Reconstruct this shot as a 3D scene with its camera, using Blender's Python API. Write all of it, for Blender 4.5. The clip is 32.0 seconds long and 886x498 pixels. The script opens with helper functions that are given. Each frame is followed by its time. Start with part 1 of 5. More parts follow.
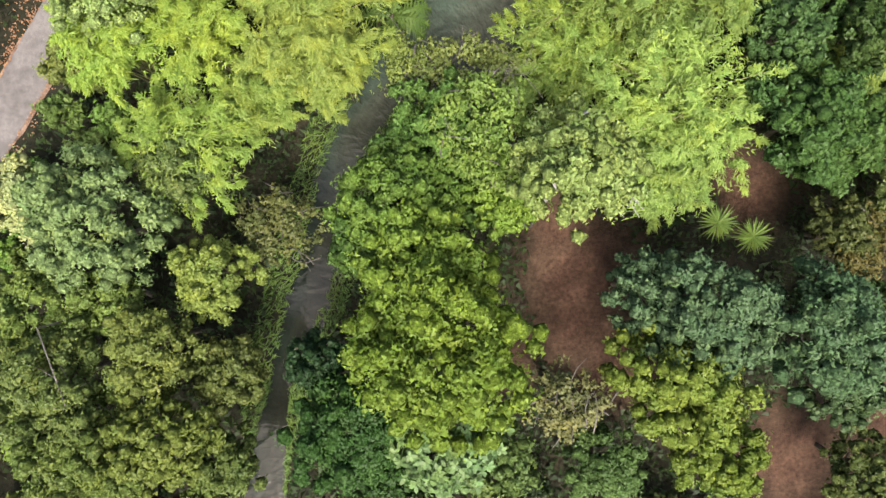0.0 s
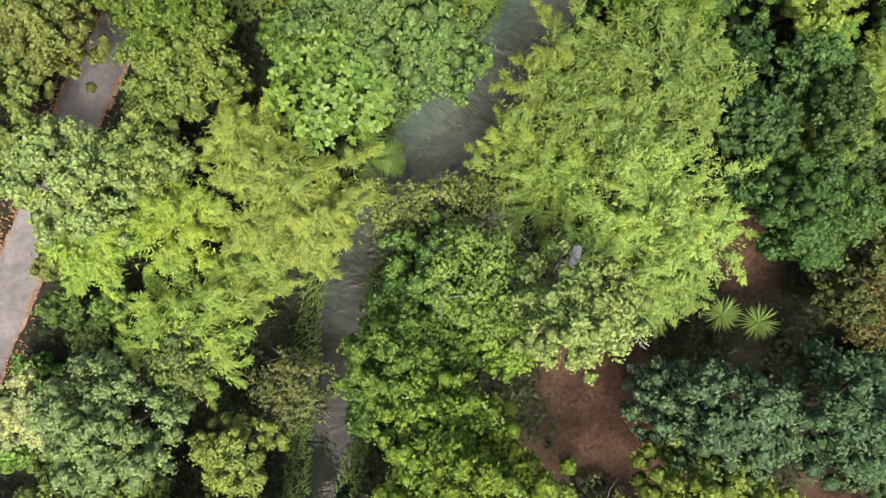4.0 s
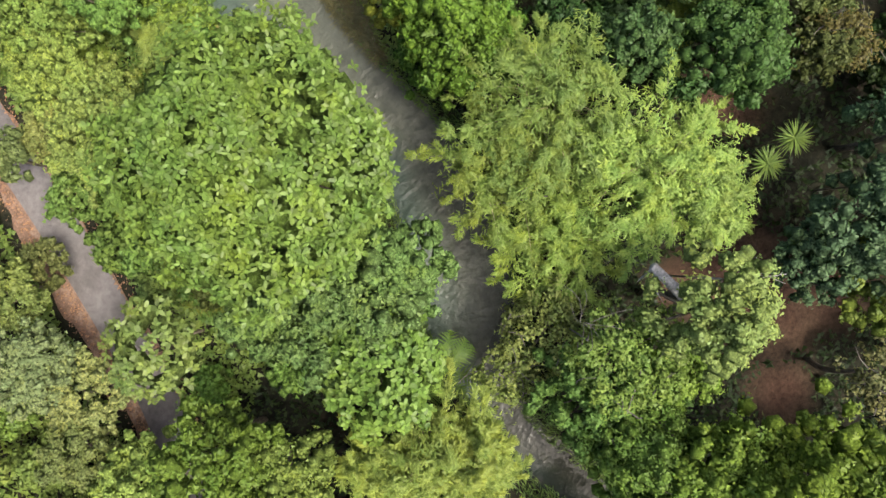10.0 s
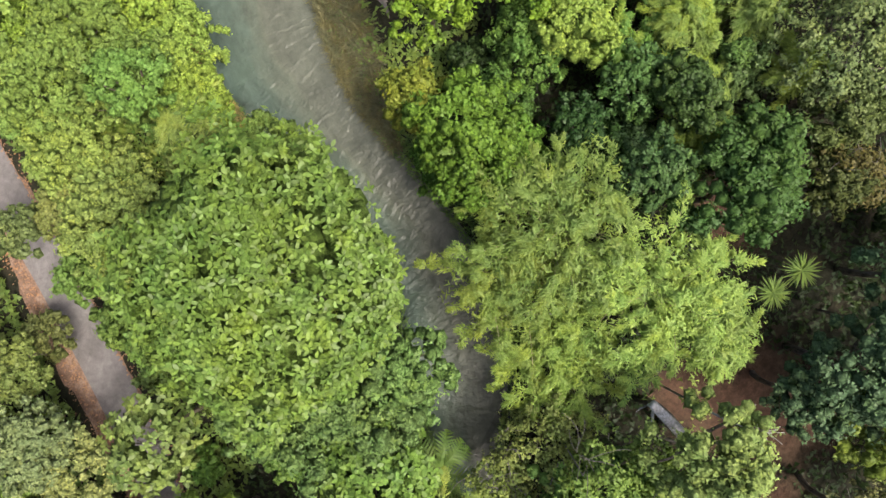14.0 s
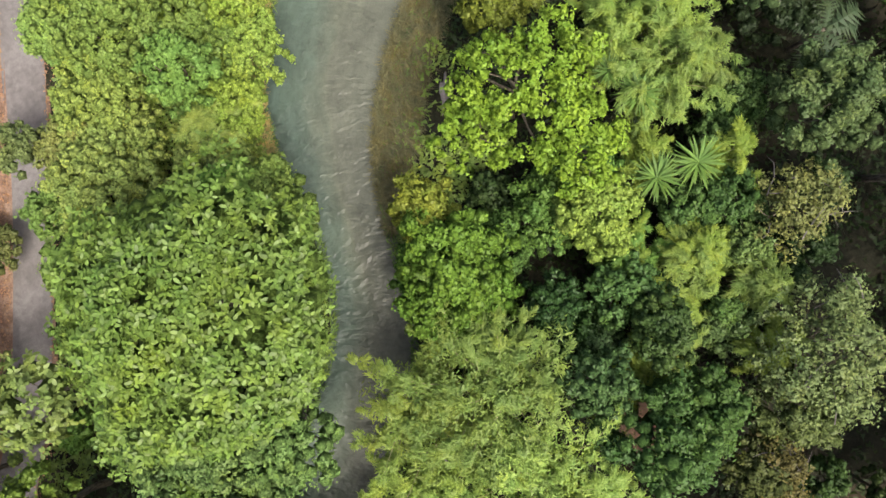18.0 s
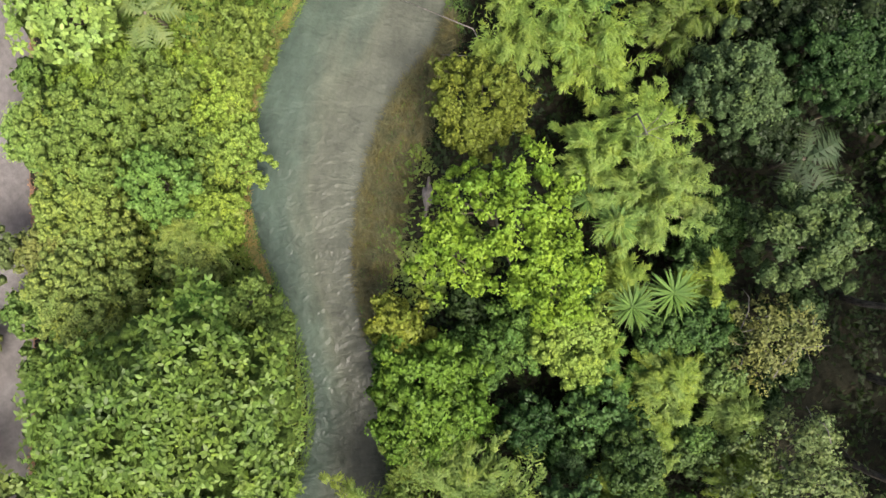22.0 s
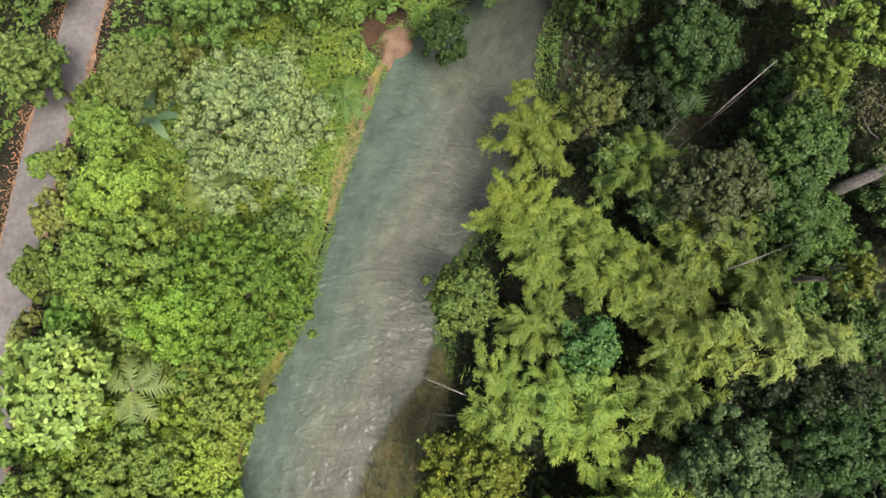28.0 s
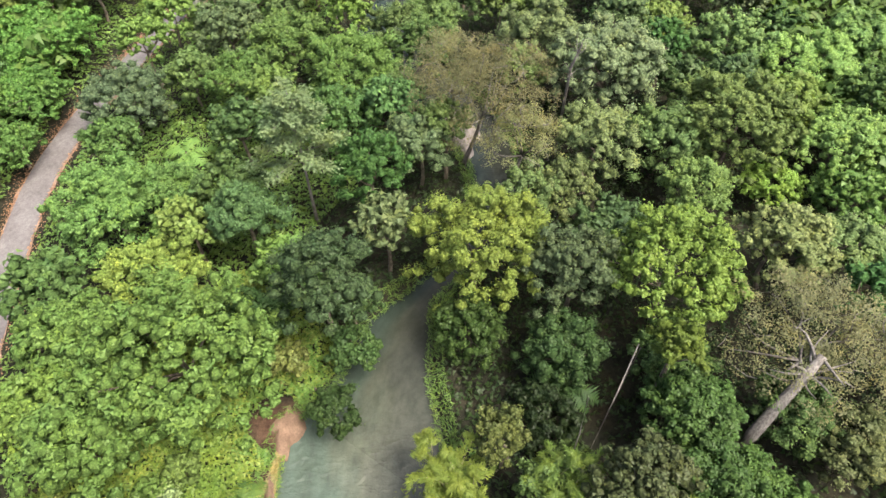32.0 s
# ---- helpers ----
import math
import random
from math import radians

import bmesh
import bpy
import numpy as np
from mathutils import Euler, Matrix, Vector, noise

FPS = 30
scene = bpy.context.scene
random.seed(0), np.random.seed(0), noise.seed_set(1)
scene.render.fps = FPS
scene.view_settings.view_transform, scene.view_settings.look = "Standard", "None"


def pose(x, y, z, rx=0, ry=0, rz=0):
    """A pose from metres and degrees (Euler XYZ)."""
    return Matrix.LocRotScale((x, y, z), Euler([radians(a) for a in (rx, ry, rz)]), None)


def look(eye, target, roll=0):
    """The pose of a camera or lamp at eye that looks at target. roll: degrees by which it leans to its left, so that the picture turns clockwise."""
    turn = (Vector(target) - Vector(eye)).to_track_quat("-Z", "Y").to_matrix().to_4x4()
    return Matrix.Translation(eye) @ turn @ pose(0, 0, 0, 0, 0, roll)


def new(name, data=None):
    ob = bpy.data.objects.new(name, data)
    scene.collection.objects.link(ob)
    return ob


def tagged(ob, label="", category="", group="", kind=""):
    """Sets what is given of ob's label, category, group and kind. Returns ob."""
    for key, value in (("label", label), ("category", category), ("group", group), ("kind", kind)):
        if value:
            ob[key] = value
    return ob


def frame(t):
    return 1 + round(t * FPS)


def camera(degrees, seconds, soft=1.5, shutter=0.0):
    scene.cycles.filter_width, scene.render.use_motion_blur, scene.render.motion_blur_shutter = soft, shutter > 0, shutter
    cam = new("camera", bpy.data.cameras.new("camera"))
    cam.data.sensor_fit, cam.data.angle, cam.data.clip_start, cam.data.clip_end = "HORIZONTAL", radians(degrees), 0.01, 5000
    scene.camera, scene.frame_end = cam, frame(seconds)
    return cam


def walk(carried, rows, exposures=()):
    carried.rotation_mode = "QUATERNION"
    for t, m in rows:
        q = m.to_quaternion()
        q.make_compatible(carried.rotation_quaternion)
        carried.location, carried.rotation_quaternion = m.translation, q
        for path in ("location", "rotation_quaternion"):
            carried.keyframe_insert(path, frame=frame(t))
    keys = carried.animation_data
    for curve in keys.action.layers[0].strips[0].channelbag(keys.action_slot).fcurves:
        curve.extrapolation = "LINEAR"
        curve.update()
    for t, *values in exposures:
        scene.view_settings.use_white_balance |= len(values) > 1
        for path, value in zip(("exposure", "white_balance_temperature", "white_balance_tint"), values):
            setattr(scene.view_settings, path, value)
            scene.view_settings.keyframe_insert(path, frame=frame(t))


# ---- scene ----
cam = camera(71.95, 32.0)
# seconds, x, y, z, heading (clockwise from north), tilt up from straight down, roll
PATH = [
    (0.0, 0.00, 0.00, 50.00, 0.00, -0.76, -0.02),
    (0.5, 0.10, 0.86, 49.97, -0.02, -0.52, -0.02),
    (1.0, 0.18, 1.76, 49.96, -0.03, -0.24, -0.01),
    (1.5, 0.24, 2.69, 49.97, -0.03, 0.08, -0.00),
    (2.0, 0.31, 3.73, 49.99, 0.49, 0.34, -0.00),
    (2.5, 0.38, 4.88, 50.01, 1.26, 0.51, -0.00),
    (3.0, 0.47, 6.14, 50.05, 3.37, 0.59, -0.01),
    (3.5, 0.56, 7.51, 50.13, 6.04, 0.55, -0.01),
    (4.0, 0.62, 8.91, 50.25, 9.66, 0.49, -0.01),
    (4.5, 0.74, 10.14, 50.37, 14.76, 0.74, -0.00),
    (6.5, 1.19, 14.18, 50.82, 42.21, 0.37, 0.05),
    (7.0, 1.50, 15.41, 50.93, 50.09, 0.33, 0.03),
    (7.5, 1.95, 16.69, 50.98, 58.87, 0.11, -0.02),
    (8.0, 2.55, 17.75, 50.98, 60.99, -0.10, -0.01),
    (8.5, 3.14, 18.65, 50.97, 61.05, -0.24, 0.01),
    (9.0, 3.76, 19.45, 50.94, 62.98, -0.31, 0.01),
    (9.5, 4.50, 20.20, 50.91, 65.34, -0.53, -0.00),
    (10.0, 5.29, 20.89, 50.89, 67.06, -0.76, -0.00),
    (10.5, 6.06, 21.52, 50.88, 67.05, -0.91, 0.01),
    (11.0, 6.82, 22.08, 50.88, 67.04, -0.97, 0.03),
    (11.5, 7.63, 22.55, 50.88, 67.00, -1.01, 0.04),
    (12.0, 8.53, 23.00, 50.87, 67.02, -1.06, 0.05),
    (12.5, 9.50, 23.43, 50.86, 67.10, -1.17, 0.05),
    (13.0, 10.53, 23.89, 50.88, 67.04, -1.25, 0.05),
    (13.5, 11.58, 24.36, 50.92, 66.55, -1.33, 0.05),
    (14.0, 12.61, 24.84, 50.95, 63.24, -1.34, 0.06),
    (14.5, 13.58, 25.27, 50.98, 58.94, -1.27, 0.06),
    (16.5, 16.95, 26.04, 51.28, 37.35, 0.11, 0.05),
    (17.0, 18.01, 26.55, 51.31, 37.02, 0.06, 0.01),
    (17.5, 19.05, 27.21, 51.39, 37.03, -0.08, -0.01),
    (18.0, 20.03, 27.92, 51.49, 36.52, -0.16, -0.02),
    (18.5, 21.02, 28.66, 51.55, 35.37, -0.24, -0.01),
    (19.0, 22.00, 29.48, 51.59, 34.37, -0.38, -0.01),
    (19.5, 22.92, 30.33, 51.59, 34.36, -0.54, -0.02),
    (20.0, 23.79, 31.17, 51.58, 34.45, -0.64, -0.02),
    (20.5, 24.59, 31.93, 51.58, 34.56, -0.65, -0.02),
    (21.0, 25.34, 32.69, 51.62, 34.67, -0.57, -0.01),
    (21.5, 26.11, 33.56, 51.65, 34.76, -0.58, -0.00),
    (22.0, 26.86, 34.52, 51.67, 34.87, -0.69, 0.01),
    (22.5, 27.60, 35.48, 51.73, 34.98, -0.74, 0.02),
    (23.0, 28.31, 36.40, 51.78, 35.08, -0.71, 0.02),
    (23.5, 28.99, 37.28, 51.83, 35.11, -0.60, 0.01),
    (24.0, 29.68, 38.17, 51.87, 35.18, -0.47, -0.01),
    (24.5, 30.41, 39.11, 51.90, 35.18, 0.49, -0.04),
    (25.0, 31.24, 40.17, 51.94, 35.21, 2.24, -0.08),
    (25.5, 32.22, 41.45, 52.03, 35.29, 3.53, -0.08),
    (27.5, 36.87, 47.66, 52.32, 36.40, 9.13, 0.13),
    (28.0, 37.96, 48.90, 52.55, 36.43, 11.04, 0.18),
    (28.5, 38.84, 49.83, 52.78, 36.74, 13.37, 0.13),
    (29.0, 39.79, 50.21, 52.96, 43.15, 15.37, 0.02),
    (29.5, 40.68, 50.21, 53.12, 52.47, 18.22, -0.06),
    (30.0, 41.04, 50.46, 53.28, 53.04, 21.38, -0.21),
    (30.5, 41.21, 50.66, 53.40, 53.33, 24.93, -0.26),
    (31.0, 41.30, 50.82, 53.50, 53.59, 29.39, -0.24),
    (31.5, 41.30, 50.92, 53.57, 53.86, 34.46, -0.23),
    (32.0, 41.27, 50.85, 53.68, 55.46, 39.67, -0.18),
]
walk(cam, [(t, pose(x, y, z, tilt, 0, -heading) @ pose(0, 0, 0, 0, 0, roll)) for t, x, y, z, heading, tilt, roll in PATH],
     exposures=[(0.0, 1.56), (4.5, 1.47), (9.0, 1.41), (24.0, 1.34), (28.0, 1.3), (30.0, 1.54), (32.0, 1.84)])

# ---- light: a bright hazy sky and a soft sun ----
SUN_ELEVATION, SUN_AZIMUTH = 62.0, 176.0
world = bpy.data.worlds.new("world")
scene.world = world
world.use_nodes = True
sky = world.node_tree.nodes.new("ShaderNodeTexSky")
sky.sky_type, sky.sun_disc = "NISHITA", False
sky.sun_elevation, sky.sun_rotation = radians(SUN_ELEVATION), radians(SUN_AZIMUTH)
sky.air_density, sky.dust_density, sky.ozone_density = 1.0, 8.0, 1.0
background = world.node_tree.nodes["Background"]
background.inputs["Strength"].default_value = 0.125
world.node_tree.links.new(sky.outputs["Color"], background.inputs["Color"])
sun = new("sun", bpy.data.lights.new("sun", "SUN"))
sun.data.energy, sun.data.angle, sun.data.color = 2.1, radians(22), (1.0, 0.95, 0.86)
_e, _a = radians(SUN_ELEVATION), radians(SUN_AZIMUTH)
sun.matrix_world = look((0, 0, 90), Vector((0, 0, 90)) - Vector((math.sin(_a) * math.cos(_e), math.cos(_a) * math.cos(_e), math.sin(_e))))


# ---- materials ----
def linear(rgb):
    return tuple((v / 255 / 12.92) if v < 10 else ((v / 255 + 0.055) / 1.055) ** 2.4 for v in rgb)


class Mat:
    """A node material under construction."""

    def __init__(self, name):
        self.m = bpy.data.materials.new(name)
        self.m.use_nodes = True
        self.t = self.m.node_tree
        self.bsdf = self.t.nodes["Principled BSDF"]
        self.out = self.t.nodes["Material Output"]

    def node(self, kind, **inputs):
        n = self.t.nodes.new("ShaderNode" + kind)
        for k, v in inputs.items():
            self.put(n, k, v)
        return n

    def put(self, n, k, v):
        s = n.inputs[int(k[1:]) if k[0] == "i" and k[1:].isdigit() else k]
        if isinstance(v, bpy.types.NodeSocket):
            self.t.links.new(v, s)
        else:
            s.default_value = v

    def coords(self, scale=(1, 1, 1), turn=0.0):
        c = self.node("TexCoord")
        m = self.node("Mapping", Vector=c.outputs["Object"])
        m.inputs["Scale"].default_value = scale
        m.inputs["Rotation"].default_value = (0, 0, turn)
        return m.outputs["Vector"]

    def noise(self, scale, detail=4.0, rough=0.55, vector=None):
        n = self.node("TexNoise", Scale=scale, Detail=detail, Roughness=rough)
        self.t.links.new(vector or self.coords(), n.inputs["Vector"])
        return n.outputs["Fac"]

    def ramp(self, fac, *stops):
        n = self.node("ValToRGB", Fac=fac)
        r = n.color_ramp
        while len(r.elements) < len(stops):
            r.elements.new(0.5)
        for e, (p, c) in zip(r.elements, stops):
            e.position, e.color = p, (*c, 1) if len(c) == 3 else c
        return n.outputs["Color"]

    def grey(self, fac, *stops):
        return self.ramp(fac, *[(p, (v, v, v)) for p, v in stops])

    def mix(self, a, b, fac, blend="MIX"):
        n = self.node("Mix")
        n.data_type, n.blend_type = "RGBA", blend
        for i, v in ((0, fac), (6, a), (7, b)):
            if isinstance(v, bpy.types.NodeSocket):
                self.t.links.new(v, n.inputs[i])
            elif i:
                n.inputs[i].default_value = (*v, 1)
            else:
                n.inputs[i].default_value = v
        return n.outputs[2]

    def bump(self, height, strength=0.5, distance=0.02, normal=None):
        n = self.node("Bump", Height=height, Strength=strength, Distance=distance)
        if normal:
            self.t.links.new(normal, n.inputs["Normal"])
        return n.outputs["Normal"]

    def done(self, color, rough=0.6, normal=None, specular=0.3):
        self.put(self.bsdf, "Base Color", color if isinstance(color, bpy.types.NodeSocket) else (*color, 1))
        self.put(self.bsdf, "Roughness", rough)
        self.put(self.bsdf, "Specular IOR Level", specular)
        if normal:
            self.put(self.bsdf, "Normal", normal)
        return self.m


def leaf_material(name, gloss=0.5, thin=0.3, patch=0.5, spread=0.18):
    """Foliage: each plant's own colour, varied from leaf to leaf and from clump to clump."""
    m = Mat(name)
    own = m.node("ObjectInfo").outputs["Color"]
    island = m.node("NewGeometry").outputs["Random Per Island"]
    leafwise = m.grey(island, (0.0, 1.0 - spread), (0.5, 0.98), (1.0, 1.0 + spread))
    color = m.mix(own, leafwise, 1.0, "MULTIPLY")
    spots = m.noise(patch, 3.0, 0.6)
    tint = m.ramp(spots, (0.3, (0.78, 0.88, 0.9)), (0.5, (1, 1, 1)), (0.7, (1.2, 1.08, 0.8)))
    color = m.mix(color, tint, 1.0, "MULTIPLY")
    fine = m.noise(9.0, 2.0, 0.6)
    color = m.mix(color, m.grey(fine, (0.3, 0.8), (0.7, 1.18)), 1.0, "MULTIPLY")
    m.done(color, gloss, None, 0.2)
    see = m.node("BsdfTranslucent")
    m.put(see, "Color", m.mix(color, (1.0, 1.05, 0.45), 1.0, "MULTIPLY"))
    both = m.node("MixShader", Fac=thin)
    m.t.links.new(m.bsdf.outputs[0], both.inputs[1])
    m.t.links.new(see.outputs[0], both.inputs[2])
    m.t.links.new(both.outputs[0], m.out.inputs["Surface"])
    return m.m


leaf_mat = leaf_material("foliage")
glossy_leaf_mat = leaf_material("broad_leaf", 0.45, 0.2, 0.35, 0.36)
bamboo_mat = leaf_material("bamboo_leaf", 0.5, 0.35, 0.6)
frond_mat = leaf_material("frond", 0.6, 0.2, 0.8)


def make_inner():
    """Mass inside a crown: the plant's own colour, darkened to carry the shade between leaves."""
    m = Mat("core_shade")
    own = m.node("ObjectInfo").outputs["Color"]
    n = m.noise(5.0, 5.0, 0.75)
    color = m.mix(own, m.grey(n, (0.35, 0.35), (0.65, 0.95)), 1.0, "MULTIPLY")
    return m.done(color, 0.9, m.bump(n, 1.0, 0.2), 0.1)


core_shade_mat = make_inner()


def bark(name, dark, light, scale=6.0):
    m = Mat(name)
    n = m.noise(scale, 6.0, 0.65, m.coords((1, 1, 0.25)))
    big = m.noise(0.9, 3.0)
    color = m.mix(m.ramp(n, (0.35, dark), (0.65, light)), m.grey(big, (0.3, 0.65), (0.7, 1.15)), 1.0, "MULTIPLY")
    return m.done(color, 0.85, m.bump(n, 0.6, 0.03), 0.2)


bark_mat = bark("bark", (0.05, 0.04, 0.03), (0.19, 0.16, 0.12))
pale_bark_mat = bark("pale_bark", (0.065, 0.058, 0.052), (0.18, 0.165, 0.148))
silver_mat = bark("weathered_wood", (0.2, 0.19, 0.18), (0.46, 0.45, 0.43))
culm_mat = bark("bamboo_culm", (0.12, 0.13, 0.05), (0.34, 0.32, 0.16), 3.0)


def make_ground():
    m = Mat("forest_floor")
    a = m.noise(0.35, 5.0, 0.6)
    b = m.noise(3.0, 6.0, 0.7)
    c = m.noise(22.0, 3.0, 0.7)
    earth = m.ramp(a, (0.3, (0.04, 0.022, 0.015)), (0.5, (0.078, 0.044, 0.029)), (0.72, (0.13, 0.078, 0.05)))
    # humus taken near black: the shade between trees is put into its colour
    shaded_humus = m.ramp(a, (0.3, (0.012, 0.013, 0.008)), (0.5, (0.022, 0.022, 0.013)), (0.72, (0.036, 0.03, 0.018)))
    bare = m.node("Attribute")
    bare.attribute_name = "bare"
    earth = m.mix(shaded_humus, earth, bare.outputs["Fac"])
    litter = m.ramp(b, (0.35, (0.5, 0.5, 0.5)), (0.6, (1.0, 1.0, 1.0)), (0.75, (1.5, 1.35, 1.15)))
    color = m.mix(m.mix(earth, litter, 1.0, "MULTIPLY"), m.grey(c, (0.3, 0.7), (0.7, 1.3)), 1.0, "MULTIPLY")
    return m.done(color, 0.95, m.bump(c, 0.7, 0.05, m.bump(b, 0.6, 0.2)), 0.15)


def make_road():
    m = Mat("asphalt")
    a = m.noise(0.25, 4.0, 0.6)
    b = m.noise(2.2, 5.0, 0.65)
    c = m.noise(60.0, 2.0, 0.7)
    color = m.ramp(a, (0.3, (0.085, 0.077, 0.075)), (0.7, (0.145, 0.134, 0.132)))
    color = m.mix(color, m.grey(b, (0.3, 0.72), (0.7, 1.15)), 1.0, "MULTIPLY")
    color = m.mix(color, m.grey(c, (0.3, 0.75), (0.7, 1.25)), 1.0, "MULTIPLY")
    return m.done(color, 0.85, m.bump(c, 0.4, 0.01), 0.25)


def make_verge():
    m = Mat("verge_earth")
    a = m.noise(0.7, 5.0, 0.65)
    b = m.noise(7.0, 5.0, 0.7)
    color = m.ramp(a, (0.3, (0.09, 0.056, 0.04)), (0.5, (0.165, 0.105, 0.074)), (0.7, (0.28, 0.2, 0.15)))
    color = m.mix(color, m.grey(b, (0.3, 0.55), (0.7, 1.35)), 1.0, "MULTIPLY")
    return m.done(color, 0.95, m.bump(b, 0.7, 0.05), 0.15)


def make_water():
    """A murky stream: grey-green where deeper, browner over shallow silt, ruffled across the current; two reaches carry
    painted tree shade.
    """
    m = Mat("river_water")
    uv = m.node("UVMap")
    uv.uv_map = "flow"

    def flow(u, v):
        n = m.node("Mapping", Vector=uv.outputs["UV"])
        n.inputs["Scale"].default_value = (u, v, 1)
        return n.outputs["Vector"]

    across = m.node("Attribute")
    across.attribute_name = "across"
    drift = m.noise(0.16, 3.0, 0.6, flow(0.5, 1.3))
    where = m.node("Math")
    where.operation = "MULTIPLY_ADD"
    for k, v in enumerate((drift, 0.9, across.outputs["Fac"])):
        m.put(where, f"i{k}", v)
    silt = m.ramp(where.outputs[0], (0.35, (0.041, 0.061, 0.051)), (0.7, (0.052, 0.07, 0.054)), (0.95, (0.072, 0.079, 0.058)), (1.3, (0.066, 0.071, 0.054)))
    bed = m.noise(0.7, 6.0, 0.72, flow(0.6, 1.0))
    color = m.mix(silt, m.grey(bed, (0.3, 0.66), (0.7, 1.34)), 1.0, "MULTIPLY")
    unshaded = m.node("Attribute")
    unshaded.attribute_name = "unshaded"
    # darken the two reaches where tree shade is put into the water colour
    color = m.mix(color, m.grey(unshaded.outputs["Fac"], (0.0, 0.2), (1.0, 1.0)), 1.0, "MULTIPLY")

    def ridge(scale, u, v, sharp):
        n = m.noise(scale, 2.0, 0.5, flow(u, v))
        return m.grey(n, (0.5 - sharp, 0.0), (0.5, 1.0), (0.5 + sharp, 0.0))

    r1, r2, r3 = ridge(0.55, 1.3, 0.75, 0.16), ridge(1.3, 1.2, 0.8, 0.18), m.noise(4.0, 3.0, 0.6, flow(1.2, 0.9))
    calm = m.grey(unshaded.outputs["Fac"], (0.0, 0.14), (1.0, 0.5))
    normal = m.bump(r3, calm, 0.02, m.bump(r2, calm, 0.06, m.bump(r1, calm, 0.1)))
    m.done(color, m.grey(unshaded.outputs["Fac"], (0.0, 0.06), (0.5, 0.18), (1.0, 0.32)), normal, 0.28)
    m.bsdf.inputs["IOR"].default_value = 1.4
    return m.m


ground_mat, road_mat, verge_mat, water_mat = make_ground(), make_road(), make_verge(), make_water()

# ---- plan: the stream's two banks, the road, bare earth ----
LEFT_BANK = [(-22, -60), (-16.6, -21), (-14.7, -10), (-12.9, -3), (-11.4, 3), (-10, 8), (-6, 15), (-1, 21), (6, 26), (9.5, 30), (12, 36), (13.5, 44),
             (16, 49), (22.3, 55), (31, 60), (40.5, 68), (50.5, 75.3), (54, 76), (59, 75.6), (66, 77.5), (71, 76.5), (76, 75.5), (82, 75.5), (87, 77.5), (93, 83),
             (97, 91), (102, 103), (118, 118), (230, 150)]
# Pushed in near (61, 65): dark ground there stands for water in tree shade.
RIGHT_BANK = [(-14, -60), (-13.2, -21), (-11.2, -10), (-8.4, -3), (-7.2, 3), (-5.2, 8.5), (-1.2, 12), (6, 14.5), (13, 22), (15.5, 27), (18.6, 34), (24.5, 41),
              (30, 45.3), (37, 48.5), (42.6, 54.5), (50, 57), (57.5, 61.5), (61.3, 65), (64.3, 68.2), (68.5, 70.8), (71.5, 72.8), (76, 72.3), (82, 71.5), (90, 73),
              (98, 78), (104, 86), (110, 100), (125, 110), (230, 135)]
ROAD = [(-120, -110), (-60, -30), (-42, 0), (-35.4, 11), (-24.6, 29), (-16, 38), (-9, 47), (-4.5, 53.3), (-0.8, 59), (4, 66), (13, 77.6), (20, 85.6),
        (26, 91.5), (40, 106), (52, 118.5), (64, 128), (88, 139), (110, 146), (200, 170), (400, 200)]
BARE = [(11.5, -3.0, 5.0), (14.0, -10.0, 3.6), (25.0, 4.5, 3.2), (28.6, -17.8, 4.5), (35.0, -14.0, 3.5), (9.5, 1.0, 2.6), (4.8, -10.0, 2.6), (11.0, -6.6, 4.0), (52.0, 76.6, 2.6), (47.6, 73.8, 1.1), (99, 97, 4.0)]

# hollows among the trees where little grows
HOLLOWS = [(44.0, 8.5, 2.6), (46.7, 5.9, 2.4), (44.3, 19.8, 1.8), (42.6, 3.3, 2.4), (52.7, 25.3, 1.8), (75.9, 54.2, 2.6), (68.2, 52.4, 1.8), (48.0, 51.5, 1.8), (76.1, 37.7, 2.2), (61.3, 37.1, 1.6), (74.0, 51.7, 2.0), (74.1, 32.7, 2.6), (65.7, 51.3, 1.6), (25.1, 0.0, 2.0), (23.9, -3.0, 1.8), (27.3, 37.6, 3.0)]


def smooth_line(points, step=2.0):
    """A rounded polyline through the points, sampled evenly."""
    p = np.array(points, float)
    out = []
    for i in range(len(p) - 1):
        a, b, c, d = p[max(i - 1, 0)], p[i], p[i + 1], p[min(i + 2, len(p) - 1)]
        n = max(2, int(np.linalg.norm(c - b) / step))
        for k in range(n):
            s = k / n
            out.append(0.5 * (2 * b + (c - a) * s + (2 * a - 5 * b + 4 * c - d) * s * s + (3 * b - a - 3 * c + d) * s ** 3))
    out.append(p[-1])
    return np.array(out)


def unit(v):
    return v / np.maximum(np.linalg.norm(v, axis=-1, keepdims=True), 1e-9)


def gap(points, line):
    """Distance from points (n, 2) to a polyline."""
    best = np.full(len(points), 1e9)
    for a, b in zip(line[:-1], line[1:]):
        d = b - a
        s = np.clip(((points - a) @ d) / (d @ d), 0, 1)
        best = np.minimum(best, np.hypot(*(points - a - s[:, None] * d).T))
    return best


def inside(points, poly):
    """Which points (n, 2) lie inside a polygon."""
    x, y = points.T
    hit = np.zeros(len(points), bool)
    for (x0, y0), (x1, y1) in zip(poly, np.roll(poly, -1, axis=0)):
        if y0 != y1:
            hit ^= ((y0 > y) != (y1 > y)) & (x < (x1 - x0) * (y - y0) / (y1 - y0) + x0)
    return hit


left_line, right_line, road_line = smooth_line(LEFT_BANK), smooth_line(RIGHT_BANK), smooth_line(ROAD)
stream = np.concatenate([left_line, right_line[::-1]])


